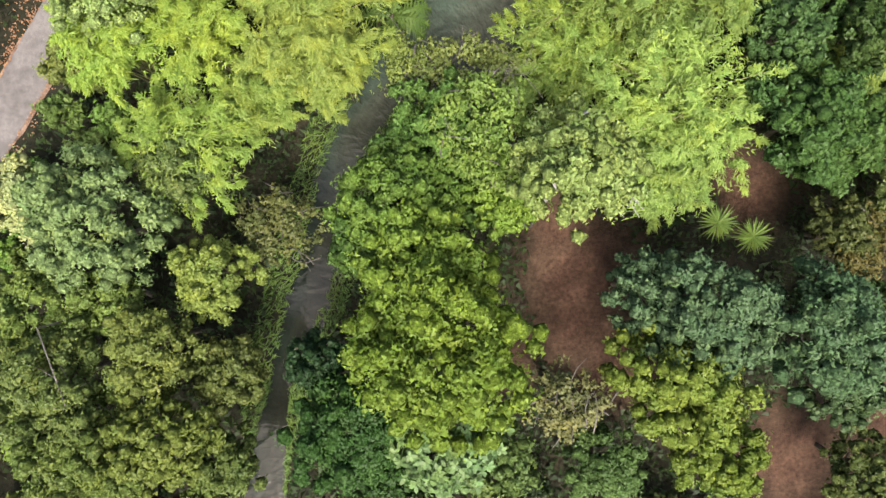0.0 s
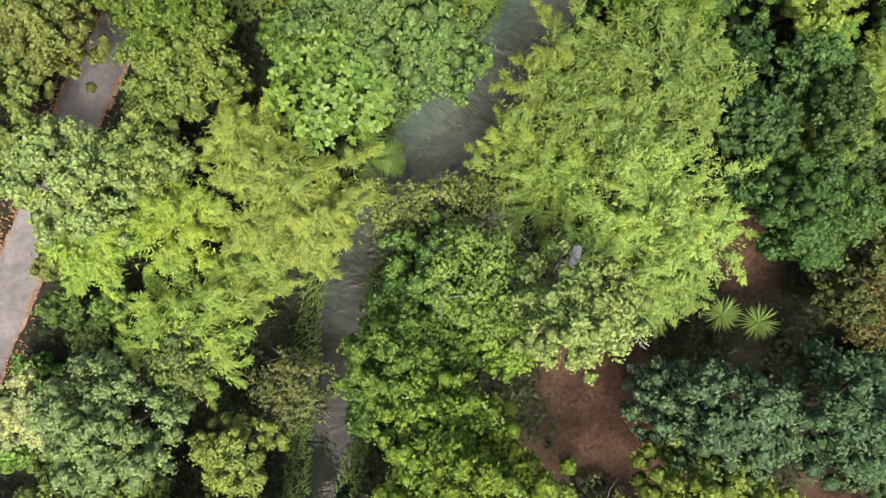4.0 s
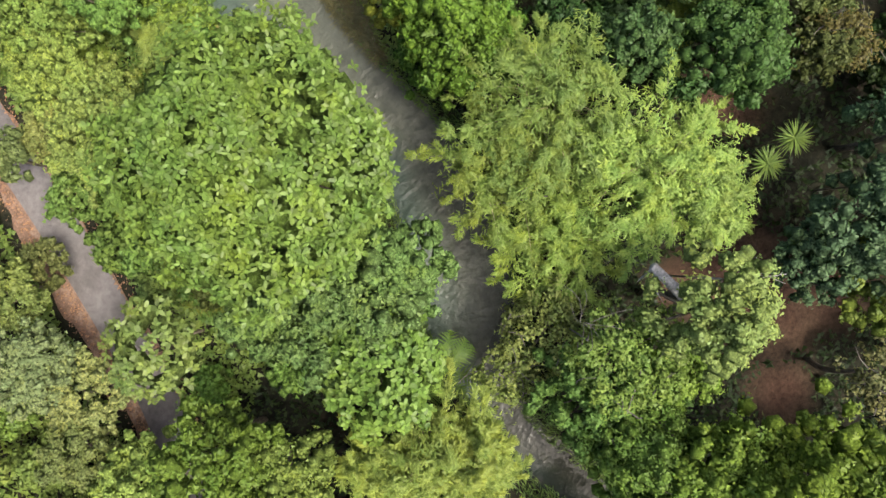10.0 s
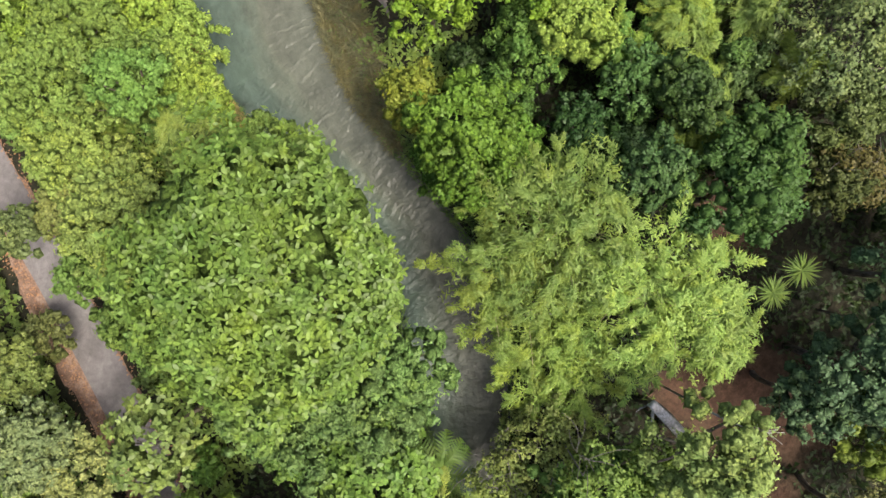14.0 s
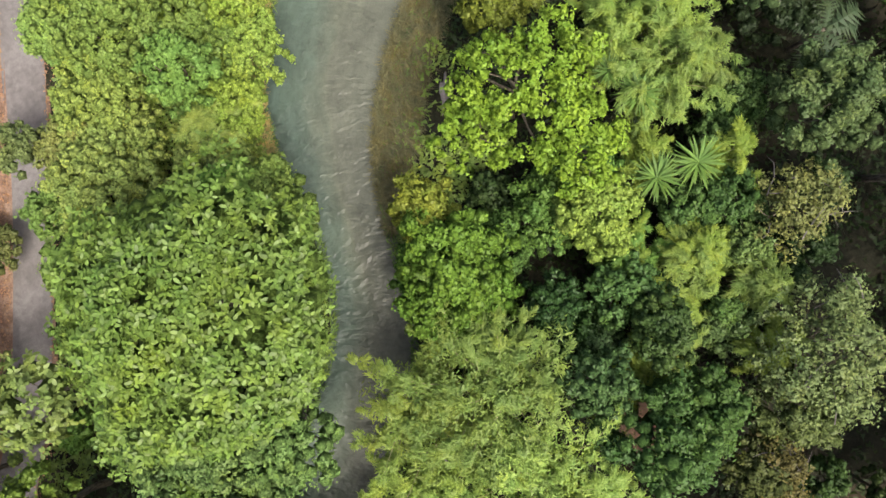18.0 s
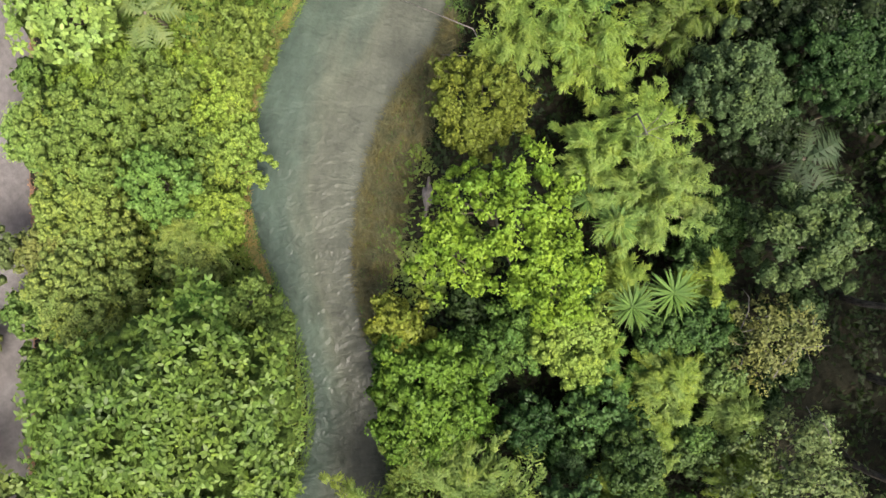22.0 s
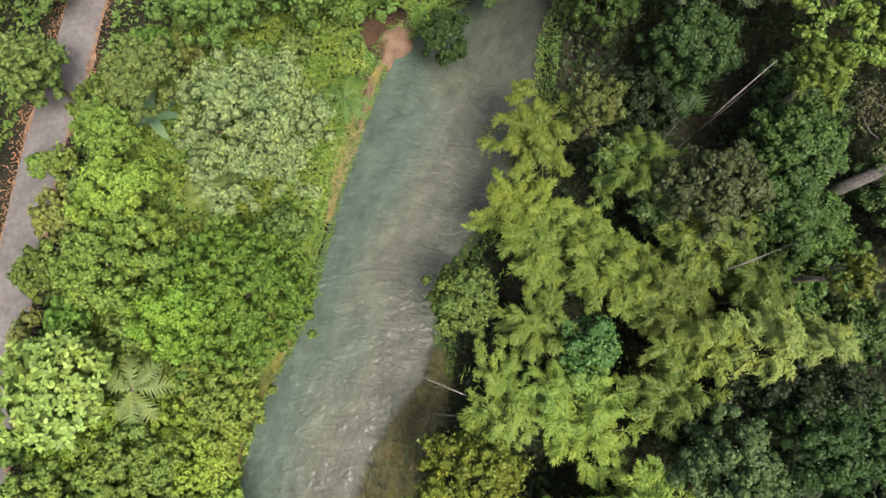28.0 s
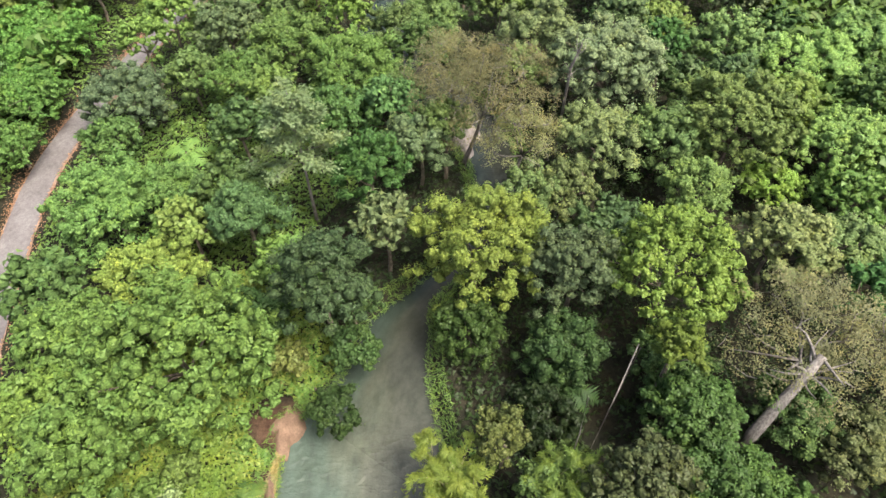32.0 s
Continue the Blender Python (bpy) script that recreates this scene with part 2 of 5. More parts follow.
X0, Y0, SPAN = -110.0, -110.0, 330  # a metre grid of distances over the plan


def field(line, poly=None):
    """Distances to a line on the plan's grid, positive inside poly and negative outside."""
    gx, gy = np.meshgrid(X0 + np.arange(SPAN), Y0 + np.arange(SPAN), indexing="ij")
    q = np.stack([gx.ravel(), gy.ravel()], 1)
    d = gap(q, line[::2])
    if poly is not None:
        d = np.where(inside(q, poly), d, -d)
    return d.reshape(SPAN, SPAN)


def read(grid, points):
    """A grid's value at points, between its nodes; past its rim the rim's value."""
    u = np.clip(np.asarray(points, float) - (X0, Y0), 0, SPAN - 1.001)
    k = u.astype(int)
    f = u - k
    i, j = k.T
    a, b = f.T
    return (grid[i, j] * (1 - a) + grid[i + 1, j] * a) * (1 - b) + (grid[i, j + 1] * (1 - a) + grid[i + 1, j + 1] * a) * b


left_field, right_field, road_field = field(left_line, stream), field(right_line, stream), field(road_line)
stream_field = np.where(left_field > 0, 1, -1) * np.minimum(np.abs(left_field), np.abs(right_field))


def wet(points):
    """Signed distance to the water's edge: positive over the stream."""
    return read(stream_field, points)


def side_of(x, y):
    """Positive on the road's side of the stream, negative on the far side."""
    q = np.array([(x, y)])
    return float(abs(read(right_field, q)[0]) - abs(read(left_field, q)[0]))


def wave(points, size, seed=0.0):
    """Smooth hills and dips, about -1 to 1."""
    x, y = points.T / size
    return (np.sin(x * 1.3 + seed) * np.cos(y * 1.1 - seed * 2) + 0.6 * np.sin(x * 2.7 - y * 1.9 + seed * 3) + 0.4 * np.cos(x * 4.1 + y * 5.3 + seed)) / 2.0


def level(points):
    """Height of the ground."""
    points = np.asarray(points, float)
    w = wet(points)
    rd = read(road_field, points)
    z = 0.35 * wave(points, 5.0) + 0.12 * wave(points, 1.3, 2.0)
    z = np.where(rd < 3.0, 0.0, np.where(rd < 5.0, z * (rd - 3.0) / 2.0, z))
    edge = np.clip((w + 1.2) / 2.4, 0, 1)
    edge = edge * edge * (3 - 2 * edge)
    return z * (1 - edge) - edge * 2.1


def mesh_object(name, verts, faces, mat, parent=None, smooth=False):
    me = bpy.data.meshes.new(name)
    me.from_pydata([tuple(v) for v in verts], [], [tuple(f) for f in faces])
    me.materials.append(mat)
    if smooth:
        me.polygons.foreach_set("use_smooth", [True] * len(me.polygons))
    ob = new(name, me)
    ob.parent = parent
    return ob


def make_terrain():
    xs = np.concatenate([np.linspace(-1500, -100, 14), np.arange(-95, -46, 3), np.arange(-46, 86, 0.8), np.arange(86, 160, 2.0), np.linspace(165, 1500, 14)])
    ys = np.concatenate([np.linspace(-1500, -70, 14), np.arange(-66, -26, 2.5), np.arange(-26, 100, 0.8), np.arange(100, 190, 2.0), np.linspace(195, 1500, 14)])
    gx, gy = np.meshgrid(xs, ys)
    p = np.stack([gx.ravel(), gy.ravel()], 1)
    z = level(p)
    w = len(xs)
    i = (np.arange(len(ys) - 1)[:, None] * w + np.arange(w - 1)[None]).ravel()
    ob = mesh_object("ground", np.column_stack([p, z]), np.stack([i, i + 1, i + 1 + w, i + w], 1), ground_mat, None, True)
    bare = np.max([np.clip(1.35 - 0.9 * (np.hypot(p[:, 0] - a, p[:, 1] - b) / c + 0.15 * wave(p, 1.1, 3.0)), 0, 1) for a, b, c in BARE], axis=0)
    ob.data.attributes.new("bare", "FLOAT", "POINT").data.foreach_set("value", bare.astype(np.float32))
    tagged(ob, "dark forest floor of leaf litter with red-brown bare earth", "ground", kind="structure")


def ribbon(name, line, half, z, mat, wobble=0.0, swell=0.0):
    """A strip along a line, lying on the ground."""
    d = np.gradient(line, axis=0)
    n = np.stack([d[:, 1], -d[:, 0]], 1) / np.linalg.norm(d, axis=1)[:, None]
    k = 5
    verts, faces = [], []
    for i, (p, q) in enumerate(zip(line, n)):
        for j in range(k):
            s = j / (k - 1) * 2 - 1
            wide = half + swell * math.exp(-((p[1] - 46) / 10) ** 2) * (s < 0)
            e = (wide + wobble * math.sin(i * 0.83 + 2 * s) + wobble * 0.6 * math.sin(i * 2.1 - s)) if abs(s) == 1 else wide
            verts.append((*(p + q * s * e), z - (0.25 if abs(s) == 1 else 0.0) * (1 if wobble else 0.35)))
    for i in range(len(line) - 1):
        for j in range(k - 1):
            a = i * k + j
            faces.append((a, a + k, a + k + 1, a + 1))
    return mesh_object(name, verts, faces, mat, None, False)


make_terrain()
tagged(ribbon("verge", road_line, 2.9, 0.1, verge_mat, 0.4, 1.8), "reddish earth verge with fallen leaves beside the road", "verge", kind="structure")
tagged(ribbon("road", road_line, 1.8, 0.16, road_mat), "narrow grey asphalt road through the forest", "road", kind="structure")


def make_water_sheet():
    """The stream's surface: a fine sheet with low waves, and its own lengthwise and crosswise measures."""
    cell = 0.4
    xs, ys = np.arange(-34, 132, cell), np.arange(-40, 128, cell)
    gx, gy = np.meshgrid(xs, ys, indexing="ij")
    p = np.stack([gx.ravel(), gy.ravel()], 1)
    keep = wet(p) > -2.2
    number = np.where(keep, np.cumsum(keep) - 1, -1).reshape(len(xs), len(ys))
    p = p[keep]
    quads = np.stack([number[:-1, :-1], number[1:, :-1], number[1:, 1:], number[:-1, 1:]], -1).reshape(-1, 4)
    quads = quads[np.all(quads >= 0, 1)]
    mid = np.array([(a + right_line[np.argmin(np.hypot(*(right_line - a).T))]) / 2 for a in left_line[::3]])
    mid = smooth_line(mid[::2], 1.5)
    way = unit(np.gradient(mid, axis=0))
    run = np.append(0, np.cumsum(np.hypot(*np.diff(mid, axis=0).T)))
    best = np.concatenate([np.argmin(np.hypot(q[:, None, 0] - mid[None, :, 0], q[:, None, 1] - mid[None, :, 1]), 1) for q in np.array_split(p, 12)])
    off = p - mid[best]
    u = run[best] + np.sum(off * way[best], 1)
    v = off[:, 0] * way[best, 1] - off[:, 1] * way[best, 0]
    dl, dr = np.abs(read(left_field, p)), np.abs(read(right_field, p))
    # 1 in the open, lower where the colour carries tree shade
    clear_of_shade = np.minimum(np.clip((p[:, 1] - 3.0) / 13.0, 0, 1), np.clip((68.0 - p[:, 0]) / 16.0, 0.3, 1))
    z = -1.0 + clear_of_shade * 0.018 * np.sin(u * 2.1 + 1.3 * np.sin(v * 0.9) + 0.8 * np.sin(u * 0.31)) + clear_of_shade * 0.014 * np.sin(u * 3.3 - v * 1.7 + 2 * np.sin(v * 0.4 + u * 0.2))
    ob = mesh_object("river", np.column_stack([p, z]), quads, water_mat, None, True)
    me = ob.data
    corner = np.empty(len(me.loops), np.int32)
    me.loops.foreach_get("vertex_index", corner)
    me.uv_layers.new(name="flow").data.foreach_set("uv", np.stack([u, v], 1)[corner].astype(np.float32).ravel())
    for name, value in (("across", dl / (dl + dr)), ("unshaded", clear_of_shade)):
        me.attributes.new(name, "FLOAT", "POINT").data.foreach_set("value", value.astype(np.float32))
    tagged(ob, "murky grey-green forest stream with small ripples", "river", kind="structure")


make_water_sheet()


# ---- foliage ----
def blob():
    """Corners and triangles of a small rough ball: a ring of five with a top and a foot."""
    a = np.arange(5) / 5 * 2 * math.pi
    v = np.concatenate([np.stack([np.cos(a), np.sin(a), 0 * a], 1), [(0, 0, 1.0), (0, 0, -1.0)]]) * 1.12
    f = np.array([(i, (i + 1) % 5, 5) for i in range(5)] + [((i + 1) % 5, i, 6) for i in range(5)])
    return v, f


def leaves_mesh(name, centre, normal, along, length, width, mat, fold=0.25, cores=None, core_size=0.5, sides=4):
    """One mesh of separate leaves: each a folded rhomb along its own direction."""
    n = len(centre)
    normal = unit(normal)
    along = unit(along - normal * np.sum(along * normal, 1, keepdims=True))
    side = np.cross(normal, along)
    length, width = np.broadcast_to(length, n)[:, None], np.broadcast_to(width, n)[:, None]
    verts = np.empty((n, sides, 3), np.float32)
    if sides == 4:
        verts[:, 0] = centre - along * length * 0.5
        verts[:, 1] = centre + side * width * 0.5 - along * length * 0.05 + normal * width * fold
        verts[:, 2] = centre + along * length * 0.5 - normal * length * 0.12
        verts[:, 3] = centre - side * width * 0.5 - along * length * 0.05 + normal * width * fold
    elif sides == 6:
        for k, (u, v) in enumerate(((-0.5, 0.0), (-0.2, 0.46), (0.2, 0.42), (0.5, 0.0), (0.2, -0.42), (-0.2, -0.46))):
            verts[:, k] = centre + along * length * u + side * width * v + normal * width * (fold * abs(v) * 2 - 0.3 * u * u)
    else:
        verts[:, 0] = centre + side * width * 0.55 - along * length * 0.4
        verts[:, 1] = centre + along * length * 0.6 - normal * length * 0.1
        verts[:, 2] = centre - side * width * 0.45 - along * length * 0.3
    co, index, start = verts.ravel(), np.arange(sides * n, dtype=np.int32), np.arange(0, sides * n, sides, dtype=np.int32)
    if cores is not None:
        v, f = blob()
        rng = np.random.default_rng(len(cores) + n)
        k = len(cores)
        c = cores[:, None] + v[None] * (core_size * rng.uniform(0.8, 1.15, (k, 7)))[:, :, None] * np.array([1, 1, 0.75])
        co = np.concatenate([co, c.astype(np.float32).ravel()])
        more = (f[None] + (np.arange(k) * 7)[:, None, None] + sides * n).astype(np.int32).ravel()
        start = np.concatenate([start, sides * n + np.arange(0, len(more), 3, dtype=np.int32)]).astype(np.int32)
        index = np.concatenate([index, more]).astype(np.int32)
    me = bpy.data.meshes.new(name)
    me.vertices.add(len(co) // 3)
    me.vertices.foreach_set("co", co.astype(np.float32))
    me.loops.add(len(index))
    me.loops.foreach_set("vertex_index", index)
    me.polygons.add(len(start))
    me.polygons.foreach_set("loop_start", start)
    me.materials.append(mat)
    # cores take the darkened colour, so gaps between leaves read as shade
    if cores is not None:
        me.materials.append(core_shade_mat)
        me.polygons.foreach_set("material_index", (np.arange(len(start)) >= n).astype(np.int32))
    me.update(calc_edges=True)
    return me


lean = [np.zeros(2), 1.0]  # how far, and by what height, a plant leans out from its foot


def tube(name, points, radii, mat, parent=None, sides=6):
    """A tapered round branch along points."""
    p = np.array(points, float)
    p[:, :2] += lean[0] * np.clip(p[:, 2:] / lean[1], 0, 1)
    t = unit(np.gradient(p, axis=0))
    ref = np.where(np.abs(t[:, 2:3]) > 0.9, np.array([[1.0, 0, 0]]), np.array([[0, 0, 1.0]]))
    u = unit(np.cross(t, ref))
    v = np.cross(t, u)
    ang = np.arange(sides) / sides * 2 * math.pi
    ring = p[:, None] + (np.cos(ang)[None, :, None] * u[:, None] + np.sin(ang)[None, :, None] * v[:, None]) * np.array(radii)[:, None, None]
    faces = []
    for i in range(len(p) - 1):
        for j in range(sides):
            a, b = i * sides + j, i * sides + (j + 1) % sides
            faces.append((a, b, b + sides, a + sides))
    faces.append(tuple(range(sides))[::-1])
    faces.append(tuple(range((len(p) - 1) * sides, len(p) * sides)))
    return mesh_object(name, ring.reshape(-1, 3), faces, mat, parent, True)


NAMES = {"broad": "tree", "bigleaf": "broad_leaved_tree", "rosette": "whorl_leaved_tree", "twiggy": "twiggy_tree", "dry": "dry_tree", "shrub": "shrub",
         "bamboo": "bamboo_clump", "golden": "bamboo_clump", "layered": "tall_tree", "sapling": "sapling", "banana": "banana_plant", "palm": "palm", "spiky": "palm_lily", "lime": "tree", "dome": "round_tree"}
FOLIAGE = 0.6  # leaf reflectance against the picked colour
placed = []


def colour_word(rgb):
    r, g, b = rgb
    light = "pale " if g > 164 else "dark " if g < 118 else ""
    if r > g:
        return light + "straw-brown"
    if b > 0.66 * g:
        return light + "grey-green"
    if r > 0.93 * g:
        return light + "olive-yellow"
    if r > 0.8 * g:
        return light + "yellow-green"
    return light + "green"


def lobes(rng, d):
    """Uneven radius of a crown by direction."""
    out = np.ones(len(d))
    for k in range(5):
        axis = unit(rng.normal(size=3))
        out += 0.11 * np.sin(rng.uniform(2, 5.5) * (d @ axis) * 2 + rng.uniform(0, 6.3))
    return out


def clump_centres(rng, R, H, size, low=-0.3):
    """Centres of leaf clumps over a dome."""
    n = int(max(12, 2.3 * (R * R + R * H) / (size * size)))
    z = np.where(rng.uniform(size=n) < 0.3, rng.uniform(low, 1, n), np.sqrt(rng.uniform(0, 1, n)))
    a = np.arange(n) * 2.399963 + rng.normal(0, 0.35, n)
    s = np.sqrt(1 - z * z)
    d = np.stack([s * np.cos(a), s * np.sin(a), z], 1)
    k = np.clip(lobes(rng, d), 0.6, 1.12) * rng.uniform(0.72, 1.06, n)
    keep = rng.uniform(size=n) > 0.18
    c = d * k[:, None] * np.array([max(R - 0.6 * size, 0.3 * R), max(R - 0.6 * size, 0.3 * R), H])
    return c[keep], d[keep]


def spread_leaves(rng, centres, size, count, flat=0.75):
    """Points over the upper sides of clumps, with their outward direction."""
    scale = rng.uniform(0.6, 1.35, len(centres))
    which = rng.choice(len(centres), count, p=scale ** 2 / np.sum(scale ** 2))
    o = unit(rng.normal(size=(count, 3)) + np.array([0, 0, 0.7]))
    rad = size * scale[which] * rng.uniform(0.68, 1.06, count)
    bump = 1 + 0.25 * np.sin(o[:, 0] * 7 + which) * np.cos(o[:, 1] * 6 - which)
    p = centres[which] + o * (rad * bump)[:, None] * np.array([1, 1, flat])
    return p, o, which


def foliage(name, me, root, rgb, rng):
    ob = new(name, me)
    ob.parent = root
    f = FOLIAGE * rng.uniform(0.93, 1.07)
    own = 0.8 if rgb[1] > 100 else 0.95
    r, g, b = linear([own * v + (1 - own) * m for v, m in zip(rgb, (118, 134, 84))])
    ob.color = (r * f * 0.94, g * f, b * f * (0.97 if r > g else 0.88), 1)
    ob.location = (*lean[0], 0)
    return ob


def bent(a, b, rng, n=6, sway=0.06):
    a, b = np.array(a, float), np.array(b, float)
    s = np.linspace(0, 1, n)[:, None]
    w = rng.normal(size=3) * np.linalg.norm(b - a) * sway
    return a + (b - a) * s + np.sin(s * math.pi) * w


def wood(root, rng, R, base, centres, mat, girth, limbs=6):
    """Trunk and the main limbs of a tree."""
    foot = (0, 0, -0.4)
    head = (rng.normal(0, 0.06 * R), rng.normal(0, 0.06 * R), base)
    trunk = tube("trunk", bent(foot, head, rng), np.linspace(girth * 1.25, girth * 0.7, 6), mat, root, 7)
    pick = centres[rng.permutation(len(centres))[:limbs]]
    for c in pick:
        tube("limb", bent(head, c, rng, 5, 0.1), np.linspace(girth * 0.5, girth * 0.1, 5), mat, trunk, 5)
    return trunk


def broad(root, rng, top, R, rgb, leaf=0.32, size=0.0, density=37, girth=0.0, bare=0, mat=leaf_mat, wood_mat=bark_mat, rise=0.85, core=0.76, fill=1.0):
    H = min(rise * R + 0.4, 0.52 * top)
    size = size or float(np.clip(0.09 * R + 0.32, 0.45, 0.82)) * rng.uniform(0.8, 1.15)
    base = top - H - 0.45 * size
    centres, d = clump_centres(rng, R, H, size / math.sqrt(fill))
    centres = centres + np.array([0, 0, base])
    leaf *= 0.82
    n = int(density * math.pi * R * R * (0.32 / leaf) ** 2)
    p, o, _ = spread_leaves(rng, centres, size, n)
    normal = 0.8 * o + np.array([0, 0, 0.65]) + rng.normal(size=(n, 3)) * 0.33
    along = o + rng.normal(size=(n, 3)) * 0.8 + np.array([0, 0, -0.25])
    ln = leaf * rng.uniform(0.65, 1.25, n)
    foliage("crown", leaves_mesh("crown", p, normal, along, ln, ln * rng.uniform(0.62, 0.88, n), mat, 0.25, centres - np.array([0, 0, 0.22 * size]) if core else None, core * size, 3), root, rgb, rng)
    girth = girth or 0.05 + 0.012 * top + 0.012 * R
    trunk = wood(root, rng, R, base * 0.8, centres, wood_mat, girth)
    for k in range(bare):
        c = centres[rng.integers(len(centres))]
        e = c + unit(rng.normal(size=3) + np.array([0, 0, 0.5])) * rng.uniform(0.9, 2.0)
        tube("twig", bent(c - (e - c) * 0.6, e, rng, 4, 0.12), (0.05, 0.04, 0.03, 0.012), pale_bark_mat, trunk, 4)


def whorled(root, rng, top, R, rgb, leaf, rings, mat, rise=0.55, per=5, slim=0.5):
    """A dense dome of big leaves that stand in loose whorls."""
    H = min(rise * R, 0.5 * top)
    base = top - H
    z = np.where(rng.uniform(size=rings) < 0.3, rng.uniform(-0.25, 1, rings), np.sqrt(rng.uniform(0, 1, rings)))
    a = np.arange(rings) * 2.399963
    s = np.sqrt(1 - z * z)
    d = np.stack([s * np.cos(a), s * np.sin(a), z], 1)
    k = (0.5 + 0.5 * lobes(rng, d)) * rng.uniform(0.93, 1.03, rings)
    c = d * k[:, None] * np.array([R, R, H]) + np.array([0, 0, base])
    c[:, 2] += 0.3 * np.sin(c[:, 0] * 1.3) * np.cos(c[:, 1] * 1.1)
    c += rng.normal(0, leaf * 0.4, c.shape)
    up = unit(0.5 * d + np.array([0, 0, 1.0]) + rng.normal(0, 0.4, d.shape))
    i = np.repeat(np.arange(rings), per)
    turn = np.tile(np.arange(per), rings) / per * 2 * math.pi + rng.uniform(0, 6.3, rings)[i] + rng.normal(0, 0.4, len(i))
    u = unit(np.cross(up, np.array([0.3, 1, 0.1])))
    v = np.cross(up, u)
    out = u[i] * np.cos(turn)[:, None] + v[i] * np.sin(turn)[:, None]
    lift = rng.uniform(-0.2, 0.45, len(i))[:, None]
    along = unit(out + up[i] * lift)
    normal = unit(up[i] - out * lift + rng.normal(0, 0.2, out.shape))
    ln = leaf * rng.uniform(0.6, 1.2, len(i))
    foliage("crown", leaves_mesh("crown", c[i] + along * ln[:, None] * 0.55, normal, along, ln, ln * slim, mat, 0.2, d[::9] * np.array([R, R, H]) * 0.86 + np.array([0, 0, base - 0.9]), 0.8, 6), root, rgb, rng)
    centres = c[rng.permutation(rings)[:40]] * np.array([0.75, 0.75, 0.9])
    wood(root, rng, R, base * 0.75, centres, bark_mat, 0.12 + 0.018 * R, 8)


def bamboo(root, rng, top, R, rgb, full=1.0, dense=False):
    """Culms that rise from one foot and arch outwards, each ending in drooping plumes of narrow leaves."""
    n = int(np.clip(5.0 * R + 7, 14, 44) * (1.4 if dense else 1.0))
    P, N, A, L = [], [], [], []

    def plume(line, q0, wide, count, droop):
        """Leaves round the last stretch of a stem, widest short of its tip."""
        q = q0 + (1 - q0) * rng.uniform(0, 1, count) ** 0.8
        s = np.linspace(0, 1, len(line))
        at = np.stack([np.interp(q, s, line[:, j]) for j in range(3)], 1)
        way = unit(line[-1] - np.array([np.interp(q0, s, line[:, j]) for j in range(3)]))
        f = (q - q0) / (1 - q0)
        r = wide * np.clip(1.25 * np.sin(np.clip(0.22 + 0.78 * f, 0, 1) * math.pi) ** 0.7, 0.18, 1)
        side = unit(rng.normal(size=(count, 3)) + np.array([0, 0, 0.35]))
        P.append(at + side * (r * rng.uniform(0.35, 1.0, count))[:, None] * np.array([1, 1, 0.6]))
        A.append(way * 0.9 + side * 0.8 + rng.normal(size=(count, 3)) * 0.3 + np.array([0, 0, -droop]))
        N.append(side * 0.55 + np.array([0, 0, 0.9]) + rng.normal(size=(count, 3)) * 0.3)
        L.append(rng.uniform(0.29, 0.53, count))

    for k in range(n):
        a = k * 2.399963 + rng.normal(0, 0.5)
        reach = R * (0.1 + 0.9 * math.sqrt((k + 0.5) / n)) * rng.uniform(0.75, 1.08)
        peak = top * rng.uniform(0.8, 1.0) * (1 - 0.2 * reach / R)
        s = np.linspace(0, 1, 10)[:, None]
        out = np.array([math.cos(a), math.sin(a), 0])
        foot = np.append(rng.normal(0, 0.16 * R, 2), 0)
        h = peak * (1 - (1 - s) ** 1.9) - 0.2 * peak * (reach / R) * s ** 5
        line = foot + out * reach * s ** 2.1 + np.array([0, 0, 1.0]) * h
        line += (rng.normal(0, 0.1 * R, 3) * np.array([1, 1, 0.2])) * s * s
        line[0, 2] = -0.3
        tube("culm", line, np.linspace(0.055, 0.012, 10), culm_mat, root, 4)
        plume(line, rng.uniform(0.72, 0.84), rng.uniform(0.42, 0.7), int(126 * full), 0.3)
        for _ in range(4):
            j = rng.integers(4, 10)
            b = line[j]
            e = b + unit(out * rng.uniform(0.2, 1.0) + rng.normal(size=3) * np.array([0.9, 0.9, 0.3])) * rng.uniform(0.7, 1.4)
            plume(np.array([b, (b + e) / 2 + np.array([0, 0, 0.15]), e]), 0.25, rng.uniform(0.3, 0.52), int(60 * full), 0.35)
    P, N, A, L = (np.concatenate(v) for v in (P, N, A, L))
    extra = int((17 if dense else 8) * math.pi * R * R)
    c, d = clump_centres(rng, R * (0.95 if dense else 0.8), 0.3 * top, 1.0)
    p, o, _ = spread_leaves(rng, c + np.array([0, 0, (0.55 if dense else 0.42) * top]), 0.9, extra)
    P, N = np.concatenate([P, p]), np.concatenate([N, o + np.array([0, 0, 0.8])])
    A, L = np.concatenate([A, o + rng.normal(size=o.shape) * 0.6]), np.concatenate([L, rng.uniform(0.3, 0.6, extra)])
    foliage("foliage", leaves_mesh("foliage", P, N, A, L, L * 0.27, bamboo_mat, sides=3), root, [rgb[0] * 1.12, rgb[1] * 1.1, rgb[2] * (0.88 if dense else 0.77)], rng)


